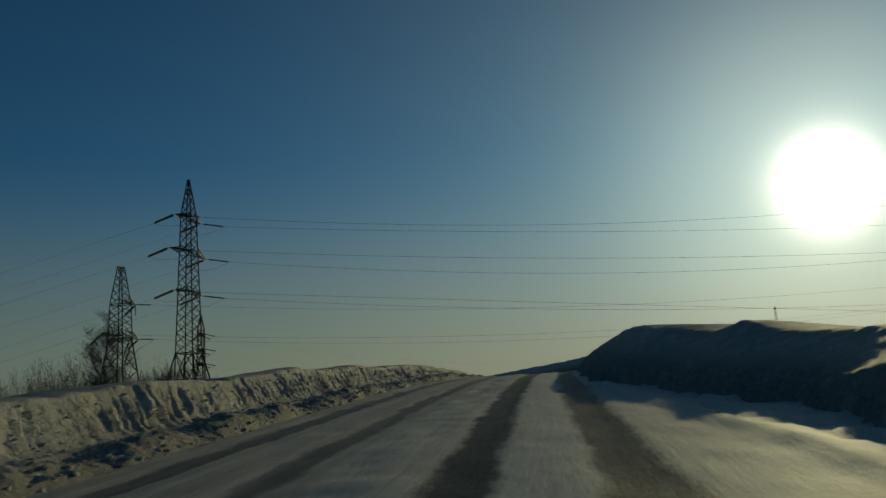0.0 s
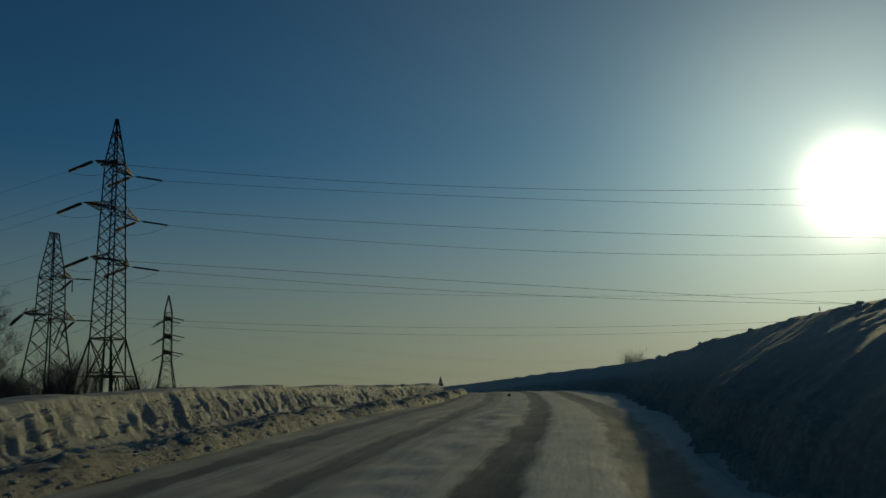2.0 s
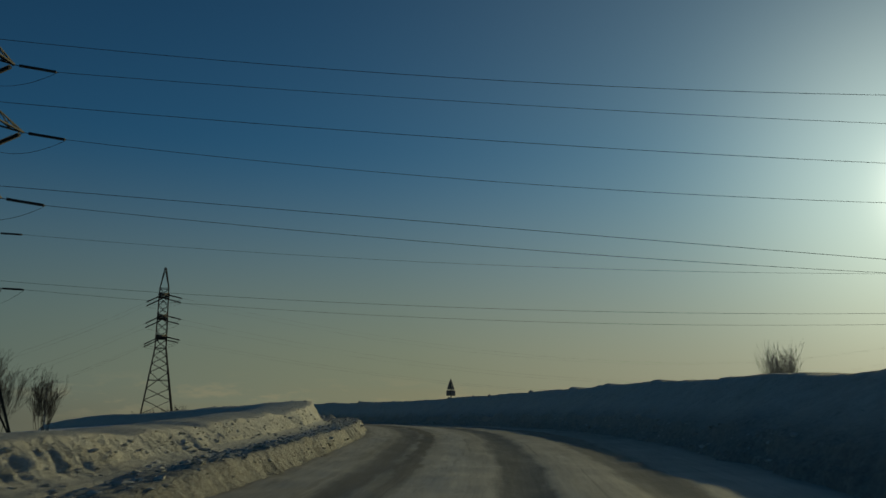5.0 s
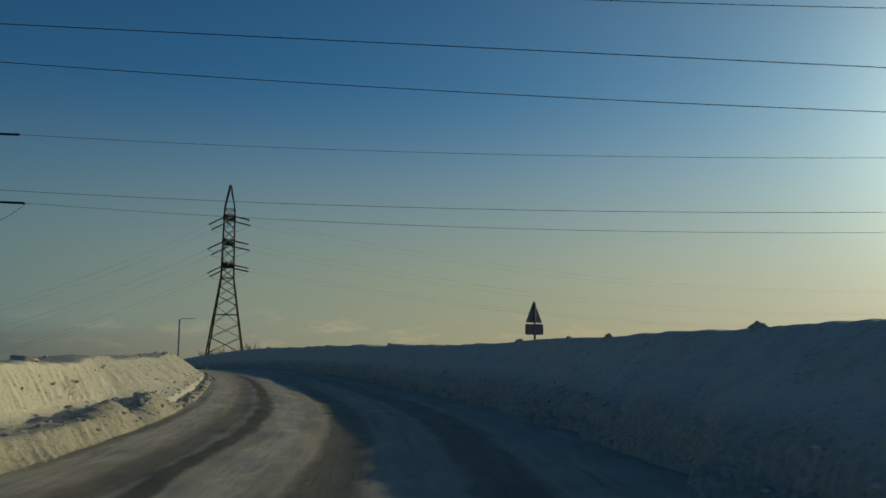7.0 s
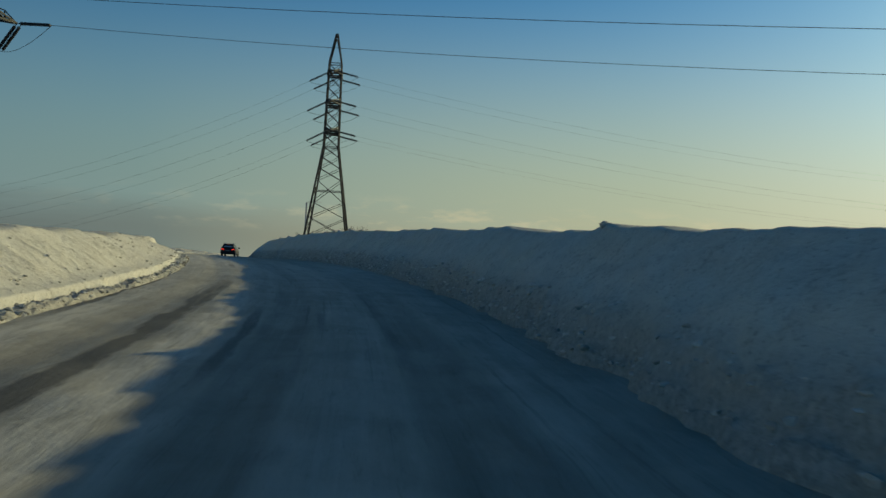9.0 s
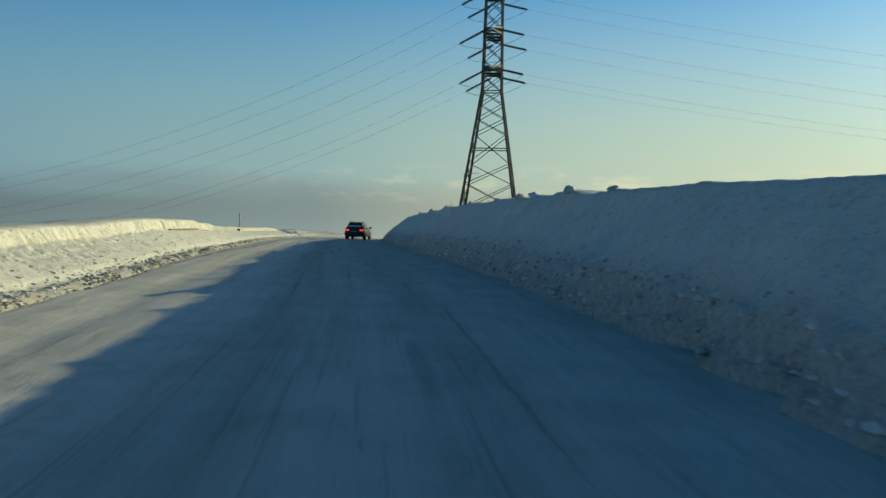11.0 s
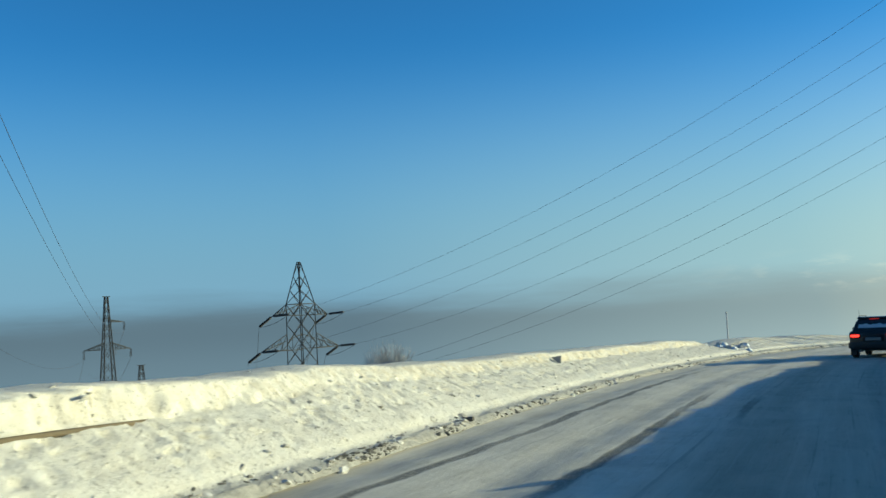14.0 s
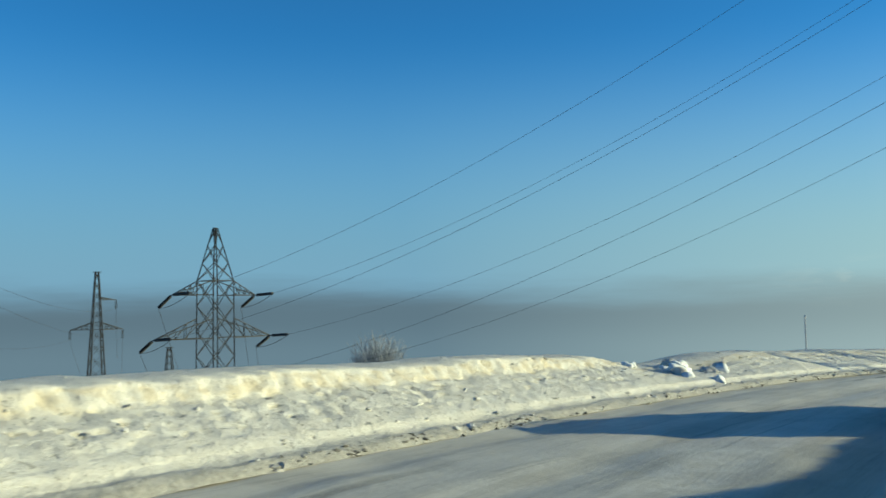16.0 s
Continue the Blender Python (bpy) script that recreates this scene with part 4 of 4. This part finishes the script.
def estate_car(at):
    """Own axes: y ahead, the rear bumper at y = 0, x to the right."""
    top = new("estate_car")
    top.matrix_basis = at
    body = [(0.06, 0.70, 0.42, 0.90), (0.10, 0.80, 0.34, 0.98), (0.35, 0.845, 0.27, 1.00), (1.0, 0.85, 0.24, 0.98), (2.2, 0.85, 0.24, 0.95),
            (3.0, 0.845, 0.24, 0.93), (3.7, 0.82, 0.25, 0.84), (4.2, 0.76, 0.30, 0.74), (4.38, 0.66, 0.38, 0.66)]
    put("body", loft("body", [soft_ring(y, h_, a, b, 0.13) for y, h_, a, b in body], PAINT), top, "dirty dark paint with road salt")
    roof = [(0.20, 0.76, 0.70, 0.94, 1.02), (0.42, 0.78, 0.62, 0.94, 1.30), (0.62, 0.79, 0.58, 0.94, 1.445), (1.2, 0.80, 0.58, 0.94, 1.48), (2.1, 0.80, 0.58, 0.93, 1.47),
            (2.55, 0.80, 0.57, 0.92, 1.40), (3.25, 0.79, 0.70, 0.91, 0.97)]
    put("cabin", loft("cabin", [cabin_ring(*r, r=0.08 if r[4] < 1.2 else 0.1) for r in roof], PAINT), top)
    # rear window, following the tailgate's slope
    glass = [(0.235, 0.60, 1.045), (0.50, 0.53, 1.375)]
    (ya, wa, za), (yb, wb, zb) = glass
    n = Vector((0, -(zb - za), yb - ya)).normalized() * 0.018
    pane = mesh_of("rear_window", [tuple(Vector(p) + n) for p in ((-wa, ya, za), (wa, ya, za), (wb, yb, zb), (-wb, yb, zb))], [(0, 1, 2, 3)], PANE)
    rear = put("rear_window", pane, top, "dark rear window with frost on it")
    frost = []
    steps = 14
    top_edge = [(lerp(-0.50, 0.50, i / steps), 0.28 + 0.45 * (0.5 + 0.5 * noise.noise(Vector((i * 0.45, 2.0, 0)))) ) for i in range(steps + 1)]
    lo = [Vector((lerp(-0.52, 0.52, i / steps), lerp(ya, yb, 0.10), lerp(za, zb, 0.10))) + n * 1.4 for i in range(steps + 1)]
    hi = [Vector((x * 0.95, lerp(ya, yb, t), lerp(za, zb, t))) + n * 1.4 for x, t in top_edge]
    put("frost", mesh_of("frost", [tuple(p) for p in lo + hi], [(i, i + 1, i + steps + 2, i + steps + 1) for i in range(steps)], FROST), rear, "pale frost on the glass")
    for sx in (-1, 1):
        for y0, y1 in ((0.75, 1.45), (1.55, 2.25)):
            pts = [(sx * 0.795, y0, 1.0), (sx * 0.795, y1, 1.0), (sx * 0.648, y1, 1.34), (sx * 0.648, y0 + 0.05, 1.34)]
            put("side_window", mesh_of("side_window", pts, [(0, 1, 2, 3) if sx > 0 else (3, 2, 1, 0)], PANE), top)
        lamp_mesh = loft("tail_lamp", [soft_ring(y, 0.19, 0.73, 0.90, 0.04) for y in (0.035, 0.25)], REFLECTOR)
        lamp_ob = put("tail_lamp", lamp_mesh, top, "red tail lamp", at=Matrix.Translation((sx * 0.60, 0, 0)))
        put("brake_light", loft("brake_light", [soft_ring(y, 0.15, 0.77, 0.86, 0.03) for y in (0.02, 0.05)], BRAKE), lamp_ob, "lit red brake light")
        put("mirror", loft("mirror", [soft_ring(y, 0.11, 0.0, 0.15, 0.05) for y in (0.0, 0.10)], TRIM), top, at=Matrix.Translation((sx * 0.97, 2.35, 0.96)))
        rail = Bars()
        for p, q in (((0.70, 1.47), (0.80, 1.53)), ((0.80, 1.53), (2.0, 1.535)), ((2.0, 1.535), (2.15, 1.47))):
            rail.bar((sx * 0.52, p[0], p[1]), (sx * 0.52, q[0], q[1]), 0.028, sides=6)
        put("roof_rail", rail.done("roof_rail", TRIM), top)
        for y in (0.80, 3.45):
            wheel(top, sx * 0.74, y)
        put("mud_flap", Bars().box((sx * 0.74 - 0.1, 0.38, 0.12), (sx * 0.74 + 0.1, 0.40, 0.36)).done("mud_flap", TRIM), top)
    put("bumper", loft("bumper", [soft_ring(y, h_, 0.36, 0.60, 0.07) for y, h_ in ((-0.06, 0.66), (-0.02, 0.80), (0.12, 0.86), (0.4, 0.865))], TRIM), top)
    put("number_plate", Bars().box((-0.26, 0.02, 0.64), (0.26, 0.05, 0.75)).done("number_plate", SIGN_BACK), top, "dirty blank number plate")
    put("plate_panel", loft("plate_panel", [soft_ring(y, 0.36, 0.62, 0.90, 0.04) for y in (0.045, 0.10)], TRIM), top)
    put("high_brake_light", Bars().box((-0.16, 0.57, 1.44), (0.16, 0.62, 1.462)).done("high_brake_light", BRAKE), top, "lit high brake light")
    put("spoiler", loft("spoiler", [soft_ring(y, 0.56, z, z + 0.035, 0.015) for y, z in ((0.48, 1.43), (0.75, 1.465))], PAINT), top)
    put("wiper", Bars().bar((0.05, 0.215, 1.04), (-0.38, 0.30, 1.14), 0.02).done("wiper", TRIM), top)
    put("antenna", Bars().bar((-0.80, 2.6, 0.95), (-0.83, 2.5, 1.75), 0.012, 0.005, sides=5).done("antenna", TRIM), top)
    put("exhaust", Bars().bar((-0.45, -0.03, 0.28), (-0.45, 0.5, 0.28), 0.06, sides=10).done("exhaust", RIM), top)
    return tagged(top, "dark salt-stained estate car with lit brake lights on the snowy road", "car")


car_p, car_r = on_lane(266.8)
car_f, _ = on_lane(270.8)
car_pitch = math.degrees(math.atan2(car_f.z - car_p.z, 4.0))
estate_car(pose(car_p.x, car_p.y, car_p.z - 0.02, car_pitch, 0, math.degrees(math.atan2(car_r.y, car_r.x)) - 3))

# ---- trees and bushes ----


def grow(bars, twigs, p, d, length, r, depth, rng, spread, thin=0.02):
    """A tapered limb with side limbs; the last two orders go into the twigs."""
    n = 3 if depth > 1 else 2
    side = []
    for i in range(n):
        q = p + d * (length / n)
        d = (d + Vector((rng.uniform(-1, 1), rng.uniform(-1, 1), rng.uniform(-0.3, 0.8))) * 0.16).normalized()
        r2 = max(thin, r * (0.80 if i < n - 1 else 0.62))
        (bars if depth > 2 else twigs).bar(p, q, r, r2, sides=6 if depth > 2 else 3)
        p, r = q, r2
        side.append((p.copy(), r))
    if depth == 0:
        return
    for q, rr in side:
        for k in range(rng.choice((2, 3)) if depth > 1 else rng.choice((2, 3, 4))):
            a = rng.uniform(0, 2 * math.pi)
            out = Vector((math.cos(a), math.sin(a), rng.uniform(0.25, 0.9))).normalized()
            nd = (d * (1 - spread) + out * spread).normalized()
            grow(bars, twigs, q, nd, length * rng.uniform(0.42, 0.68), rr * 0.62, depth - 1, rng, spread, thin)


def bare_tree(x, y, tall, seed, label, wide=1.0):
    rng = random.Random(seed)
    top = new("tree")
    z = land(x, y) - 0.2
    top.matrix_basis = pose(x, y, z)
    bars, twigs = Bars(), Bars()
    p, r = Vector((0, 0, 0)), tall * 0.017
    steps = 16
    for i in range(steps):
        q = p + Vector((rng.uniform(-0.03, 0.03) * tall / steps * 3, rng.uniform(-0.03, 0.03) * tall / steps * 3, tall * 0.94 / steps))
        bars.bar(p, q, r, r * 0.9, sides=8)
        p, r = q, r * 0.9
        if i >= 2:
            t = (i + 1) / steps
            for k in range(3):
                a = rng.uniform(0, 2 * math.pi)
                reach = tall * wide * (0.05 + 0.125 * math.sin(min(1.0, t) ** 0.7 * 3.0)) * rng.uniform(0.65, 1.05)
                d = Vector((math.cos(a), math.sin(a), rng.uniform(0.35, 0.9))).normalized()
                grow(bars, twigs, p, d, reach, r * 0.4, 3 if t < 0.7 else 2, rng, 0.62, 0.012)
    put("trunk", bars.done("trunk", BARK), top)
    put("crown", twigs.done("crown", BARK), top, "thin frosted bare twigs")
    return tagged(top, label, "tree", group="bare trees")


def bush(x, y, tall, seed, label, stems=14, z=None, wide=0.5, thin=0.014, mat=None, order=3):
    rng = random.Random(seed)
    mat = mat or BARK
    top = new("bush")
    top.matrix_basis = pose(x, y, (land(x, y) if z is None else z) - 0.15)
    twigs = Bars()
    for k in range(stems):
        stem = Bars()
        a, lean = rng.uniform(0, 2 * math.pi), rng.uniform(0.05, wide)
        d = Vector((math.cos(a) * lean, math.sin(a) * lean, 1)).normalized()
        start = Vector((math.cos(a), math.sin(a), 0)) * rng.uniform(0, 0.25) * tall
        grow(stem, twigs, start, d, tall * rng.uniform(0.5, 0.75), 0.012 * tall ** 0.5 + 0.008, 2 if rng.random() < 0.6 else order, rng, 0.34, thin)
        if stem.v:
            put("stem", stem.done("stem", mat), top)
    put("crown", twigs.done("crown", mat), top)
    return tagged(top, label, "bush", group="bare bushes")


bare_tree(-55.3, 149.2, 23.2 - land(-55.3, 149.2), 3, "bare leafless tree with a tall oval frosted crown near the pylons", 1.2)
for k, (x, y, top_z) in enumerate(((-58.5, 148.5, 14.6), (-61.0, 150.0, 14.0), (-53.0, 151.0, 12.6), (-65.5, 150.5, 13.4), (-68.5, 152.5, 12.8), (-72.5, 153.0, 12.6),
                                   (-49.5, 161.0, 15.0), (-51.5, 162.5, 14.2), (-47.6, 160.5, 13.8), (-53.5, 164.0, 12.8), (-59.0, 168.0, 12.0), (-63.5, 172.0, 12.2),
                                   (-44.5, 172.5, 12.2), (-41.0, 176.0, 11.4), (-77.5, 156.0, 12.4), (-83.0, 158.0, 12.0), (-56.5, 156.0, 11.6), (-70.0, 196.0, 13.4))):
    bush(x, y, max(2.0, (top_z - land(x, y)) * 0.84), 20 + k, "bare brown bush in the thicket below the pylons", 16, wide=0.34, thin=0.011)
bush(29.0, 180.3, 13.4 - land(29.0, 180.3), 41, "bare twiggy bush behind the crest of the snow bank", 46, wide=0.3, thin=0.008, mat=HOAR, order=2)
bush(-77.5, 280.5, 4.5, 43, "bare bush at the foot of the lattice pylon", 18)
bush(-71.5, 281.0, 4.0, 44, "bare bush at the foot of the lattice pylon", 16)
for k, (x, y, up) in enumerate(((-172.8, 274.5, 1.0), (-175.5, 275.0, 0.6))):
    bush(x, y, up - land(x, y), 45 + k, "round hazy bare bush on the valley slope", 60, wide=0.16, thin=0.02, mat=HAZED, order=2)

# ---- chimneys in the valley ----


def clod_shape(rng, size):
    """A rough block of snow: a squashed, jagged eight-cornered lump with a few more corners."""
    bm = bmesh.new()
    bmesh.ops.create_icosphere(bm, subdivisions=1, radius=1.0)
    for v in bm.verts:
        f = rng.uniform(0.55, 1.35)
        v.co = Vector((v.co.x * f * size * 1.25, v.co.y * f * size * 0.8, v.co.z * f * size * 0.5))
    verts = [tuple(v.co) for v in bm.verts]
    faces = [tuple(v.index for v in f.verts) for f in bm.faces]
    bm.free()
    return verts, faces


def chimney(x, y, top_z, label, half=2.6):
    top = new("chimney")
    z = land(x, y) - 1.0
    top.matrix_basis = pose(x, y, z)
    h_ = top_z - z
    rings = [[(r * math.cos(2 * math.pi * i / 24), r * math.sin(2 * math.pi * i / 24), zz) for i in range(24)]
             for zz, r in ((0, half * 1.8), (h_ * 0.4, half * 1.35), (h_ * 0.97, half), (h_ * 0.972, half * 1.12), (h_, half * 1.12), (h_, half * 0.8), (h_ - 4, half * 0.8))]
    put("stack", loft("stack", rings, CHIMNEY), top)
    return tagged(top, label, "chimney", group="valley chimneys")


def smoke(x, y, z):
    """A thin plume that drifts level from a chimney's top, built of overlapping soft lumps."""
    rng = random.Random(5)
    verts, faces = [], []
    for i in range(26):
        f = i / 25
        vs, fs = clod_shape(rng, 0.75 + 0.55 * math.sin(f * 3.0))
        b0 = len(verts)
        c = Vector((24 * f, 5.4 * f + rng.uniform(-0.4, 0.4), 0.9 - 1.1 * max(0.0, 1 - f * 14) + 0.9 * f + rng.uniform(-0.3, 0.3)))
        verts += [tuple(c + Vector(v)) for v in vs]
        faces += [tuple(b0 + q for q in q_) for q_ in fs]
    ob = put("smoke_plume", mesh_of("smoke_plume", verts, faces, SMOKE, True))
    ob.matrix_basis = Matrix.Translation((x, y, z))
    return tagged(ob, "thin pale smoke drifting from the tall chimney's top", "smoke")


SMOKE = material("pale_smoke", plain_look((0.55, 0.55, 0.54), 1.0))
chimney(-787.0, 1491.0, 62.0, "tall slim factory chimney fading in the haze", 1.4)
smoke(-787.0, 1491.0, 62.0)
chimney(-1380.0, 1590.0, -16.0, "faint distant factory chimney standing in the haze", 1.3)

# ---- clods, slabs and litter ----


def clod_rows(name, label, section, spans, seed, count, small, large, mat=None, patchy=None):
    rng = random.Random(seed)
    shapes = [clod_shape(rng, 1.0) for _ in range(12)]
    verts, faces = [], []
    for _ in range(count):
        s_lo, s_hi, k_lo, k_hi = rng.choice(spans)
        s_, k_ = rng.uniform(s_lo, s_hi), rng.uniform(k_lo, k_hi)
        if patchy is not None and rumple(s_, k_ * 5, 0.9, seed) < patchy:
            continue
        off, h_ = section(s_, k_)
        c = spot(s_, off, h_)
        size = small + (large - small) * rng.random() ** 3
        vs, fs = shapes[rng.randrange(12)]
        turn = Matrix.Rotation(rng.uniform(0, 6.28), 3, "Z") @ Matrix.Rotation(rng.uniform(-0.6, 0.6), 3, "X")
        b0 = len(verts)
        verts += [tuple(c + turn @ (Vector(v) * size)) for v in vs]
        faces += [tuple(b0 + i for i in f) for f in fs]
    return tagged(put(name, mesh_of(name, verts, faces, mat or CLOD)), label, "snow clods", kind="stuff")


def clod_look(n):
    p = place_of(n)
    f = n.noise(p, 9.0, 5, 0.7)
    hue = n.add("ShaderNodeNewGeometry").outputs["Random Per Island"]
    col = n.mix(n.smooth(hue, 0.2, 0.95), rgb(0.72, 0.69, 0.63), rgb(0.46, 0.43, 0.37))
    return principled(n, n.mix(n.smooth(f, 0.4, 0.7, 0.0, 0.4), col, rgb(0.36, 0.32, 0.25)), 0.8, n.bump(f, 0.8, 0.04))


CLOD = material("dirty_snow_clod", clod_look)
GRIT = material("gritty_crumbs", plain_look((0.20, 0.185, 0.155), 0.85, 0.0, 0.5, 9.0))
clod_rows("snow_clods", "ploughed clods of dirty snow along the sunny roadside", left_bank,
          [(2, 110, 0.0, 0.36), (2, 60, 0.0, 0.42), (60, 190, 0.02, 0.30)], 61, 6500, 0.015, 0.085)
clod_rows("snow_clods", "crumbled lumps of dirty snow on the steep bank face", left_bank,
          [(0, 110, 0.28, 0.70), (0, 60, 0.28, 0.66), (110, 190, 0.02, 0.4), (190, 216, 0.0, 0.34)], 65, 3600, 0.01, 0.065)
clod_rows("snow_clods", "dark gritty crumbs of snow along the road's edge", left_bank,
          [(190, 290, 0.0, 0.05), (190, 290, 0.0, 0.12), (205, 245, 0.02, 0.26), (205, 245, 0.0, 0.16)], 64, 8000, 0.008, 0.045, GRIT, 0.02)
clod_rows("snow_clods", "broken clods of snow along the shaded bank's foot", right_bank,
          [(105, 280, 0.0, 0.14), (140, 280, 0.0, 0.20), (190, 270, 0.0, 0.20)], 62, 4200, 0.02, 0.085)
clod_rows("snow_clods", "broken lumps of grey snow at the foot of the sunlit bank", left_bank,
          [(205, 245, 0.0, 0.26), (190, 285, 0.0, 0.12)], 66, 2600, 0.015, 0.085, None, 0.08)
clod_rows("snow_clods", "small crumbs of snow stuck to the bank faces", left_bank,
          [(5, 285, 0.25, 0.75)], 63, 2200, 0.015, 0.06)


def snow_chunk(s_, off, h_, size, seed, flat=0.7, mat=None):
    rng = random.Random(seed)
    bm = bmesh.new()
    bmesh.ops.create_icosphere(bm, subdivisions=3, radius=1.0)
    for v in bm.verts:
        f = 0.85 + 0.45 * noise.noise(v.co * 1.4 + Vector((seed, 0, 0))) + 0.22 * noise.noise(v.co * 3.6 + Vector((0, seed, 0)))
        v.co = Vector((v.co.x * f * size, v.co.y * f * size * 0.8, max(-0.5, v.co.z) * f * size * flat))
    me = bpy.data.meshes.new("snow_chunk")
    bm.to_mesh(me)
    bm.free()
    me.materials.append(mat or CLOD)
    me.polygons.foreach_set("use_smooth", [True] * len(me.polygons))
    ob = put("snow_chunk", me)
    c = spot(s_, off, h_)
    ob.matrix_basis = pose(c.x, c.y, c.z, rng.uniform(-12, 12), rng.uniform(-12, 12), rng.uniform(0, 360))
    return tagged(ob, "dirty chunk of hard snow lying on the bank", "snow chunk", group="snow chunks")


rng_c = random.Random(7)
for k in range(16):
    s_ = 146 + k * 2.3 + rng_c.uniform(-0.8, 0.8)
    off, h_ = left_bank(s_, 0.76)
    snow_chunk(s_, off - 0.3, h_, rng_c.uniform(0.05, 0.12), 100 + k)
for k, s_ in enumerate((44, 52.5, 61, 70, 137.0, 143.5, 146.2, 150.5, 171, 205, 208, 211.5, 216.5, 222, 229, 236, 243, 251)):
    off, h_ = right_bank(s_, 0.62)
    snow_chunk(s_, off, h_ - 0.03, rng_c.uniform(0.09, 0.18), 140 + k)
rng_p = random.Random(17)
for k in range(22):
    s_ = rng_p.gauss(273.2, 0.9)
    o_ = -rng_p.uniform(5.9, 7.8)
    size = rng_p.uniform(0.10, 0.30)
    snow_chunk(s_, o_, 0.14 + 0.17 * (-o_ - 5.9) + rng_p.uniform(-0.05, 0.03), size, 171 + k, rng_p.uniform(0.55, 0.9), FIELD if k % 3 else None)
for k, (s_, size, flat_) in enumerate(((84.0, 0.13, 0.8), (128.2, 0.12, 0.6), (141.8, 0.22, 0.5), (142.6, 0.10, 0.6), (170.9, 0.27, 0.8), (171.7, 0.13, 0.7), (172.5, 0.09, 0.7), (174.2, 0.16, 1.0))):
    off, h_ = left_bank(s_, 0.74)
    snow_chunk(s_, off, h_ + 0.02, size, 300 + k, flat_)
for k, (s_, size) in enumerate(((85.9, 0.20), (86.6, 0.13), (87.4, 0.10), (208.1, 0.15), (211.4, 0.13))):
    off, h_ = right_bank(s_, 0.62)
    snow_chunk(s_, off, h_ - 0.05, size, 320 + k, 0.6, FIELD)
off, h_ = right_bank(213.05, 0.62)
snow_chunk(213.05, off, h_ - 0.01, 0.165, 331, 0.75)
snow_chunk(88.3, -2.25, 0.05, 0.12, 190, 0.8, GRIT)


SLAB = material("grey_ice", plain_look((0.34, 0.34, 0.33), 0.7, 0.0, 0.4))


def ice_slab():
    me = flat_plate("ice_slab", [(-0.15, 0.06), (0.13, -0.12), (0.12, 0.13)], -0.03, 0.03, SLAB)
    ob = put("ice_slab", me)
    off, h_ = left_bank(254.6, 0.60)
    c = spot(254.6, off, h_)
    ob.matrix_basis = pose(c.x, c.y, c.z + 0.05, -12, 6, 40)
    return tagged(ob, "dark broken slab sticking out of the snow bank", "slab")


def stub():
    off, h_ = left_bank(244.4, 0.07)
    c = spot(244.4, off, h_)
    b_ = Bars().bar((-0.10, 0, 0.03), (0.09, 0.03, 0.05), 0.06, 0.05, sides=10)
    ob = put("log_stub", b_.done("log_stub", BARK))
    ob.matrix_basis = pose(c.x, c.y, c.z, 0, 0, 20)
    return tagged(ob, "short dark log stub lying at the bank's foot", "log")


def pole():
    """A long weathered pole that lies half buried along the bank's face."""
    pts = []
    for i in range(16):
        s_ = 223.5 + i
        off, h_ = left_bank(s_, 0.585)
        off2, h2 = left_bank(s_ + 0.5, 0.585)
        pts.append(spot(s_, (off + off2) / 2 + 0.01, (h_ + h2) / 2 + 0.01))
    smooth_pts = [(pts[max(0, i - 1)] + pts[i] * 2 + pts[min(15, i + 1)]) / 4 for i in range(16)]
    rings = []
    for i, p in enumerate(smooth_pts):
        _, r_ = on_lane(223.5 + i)
        rad = 0.056 - 0.0018 * i
        rings.append([tuple(p - smooth_pts[0] + r_ * rad * math.cos(math.pi * j / 4) + Vector((0, 0, rad * math.sin(math.pi * j / 4)))) for j in range(8)])
    ob = put("wooden_pole", loft("wooden_pole", rings, TIMBER))
    ob.matrix_basis = Matrix.Translation(smooth_pts[0])
    return tagged(ob, "long brown wooden pole half buried in the snow bank", "pole")


TIMBER = material("weathered_timber", plain_look((0.17, 0.13, 0.075), 0.8, 0.0, 0.45, 4.0))
ice_slab()
stub()
pole()
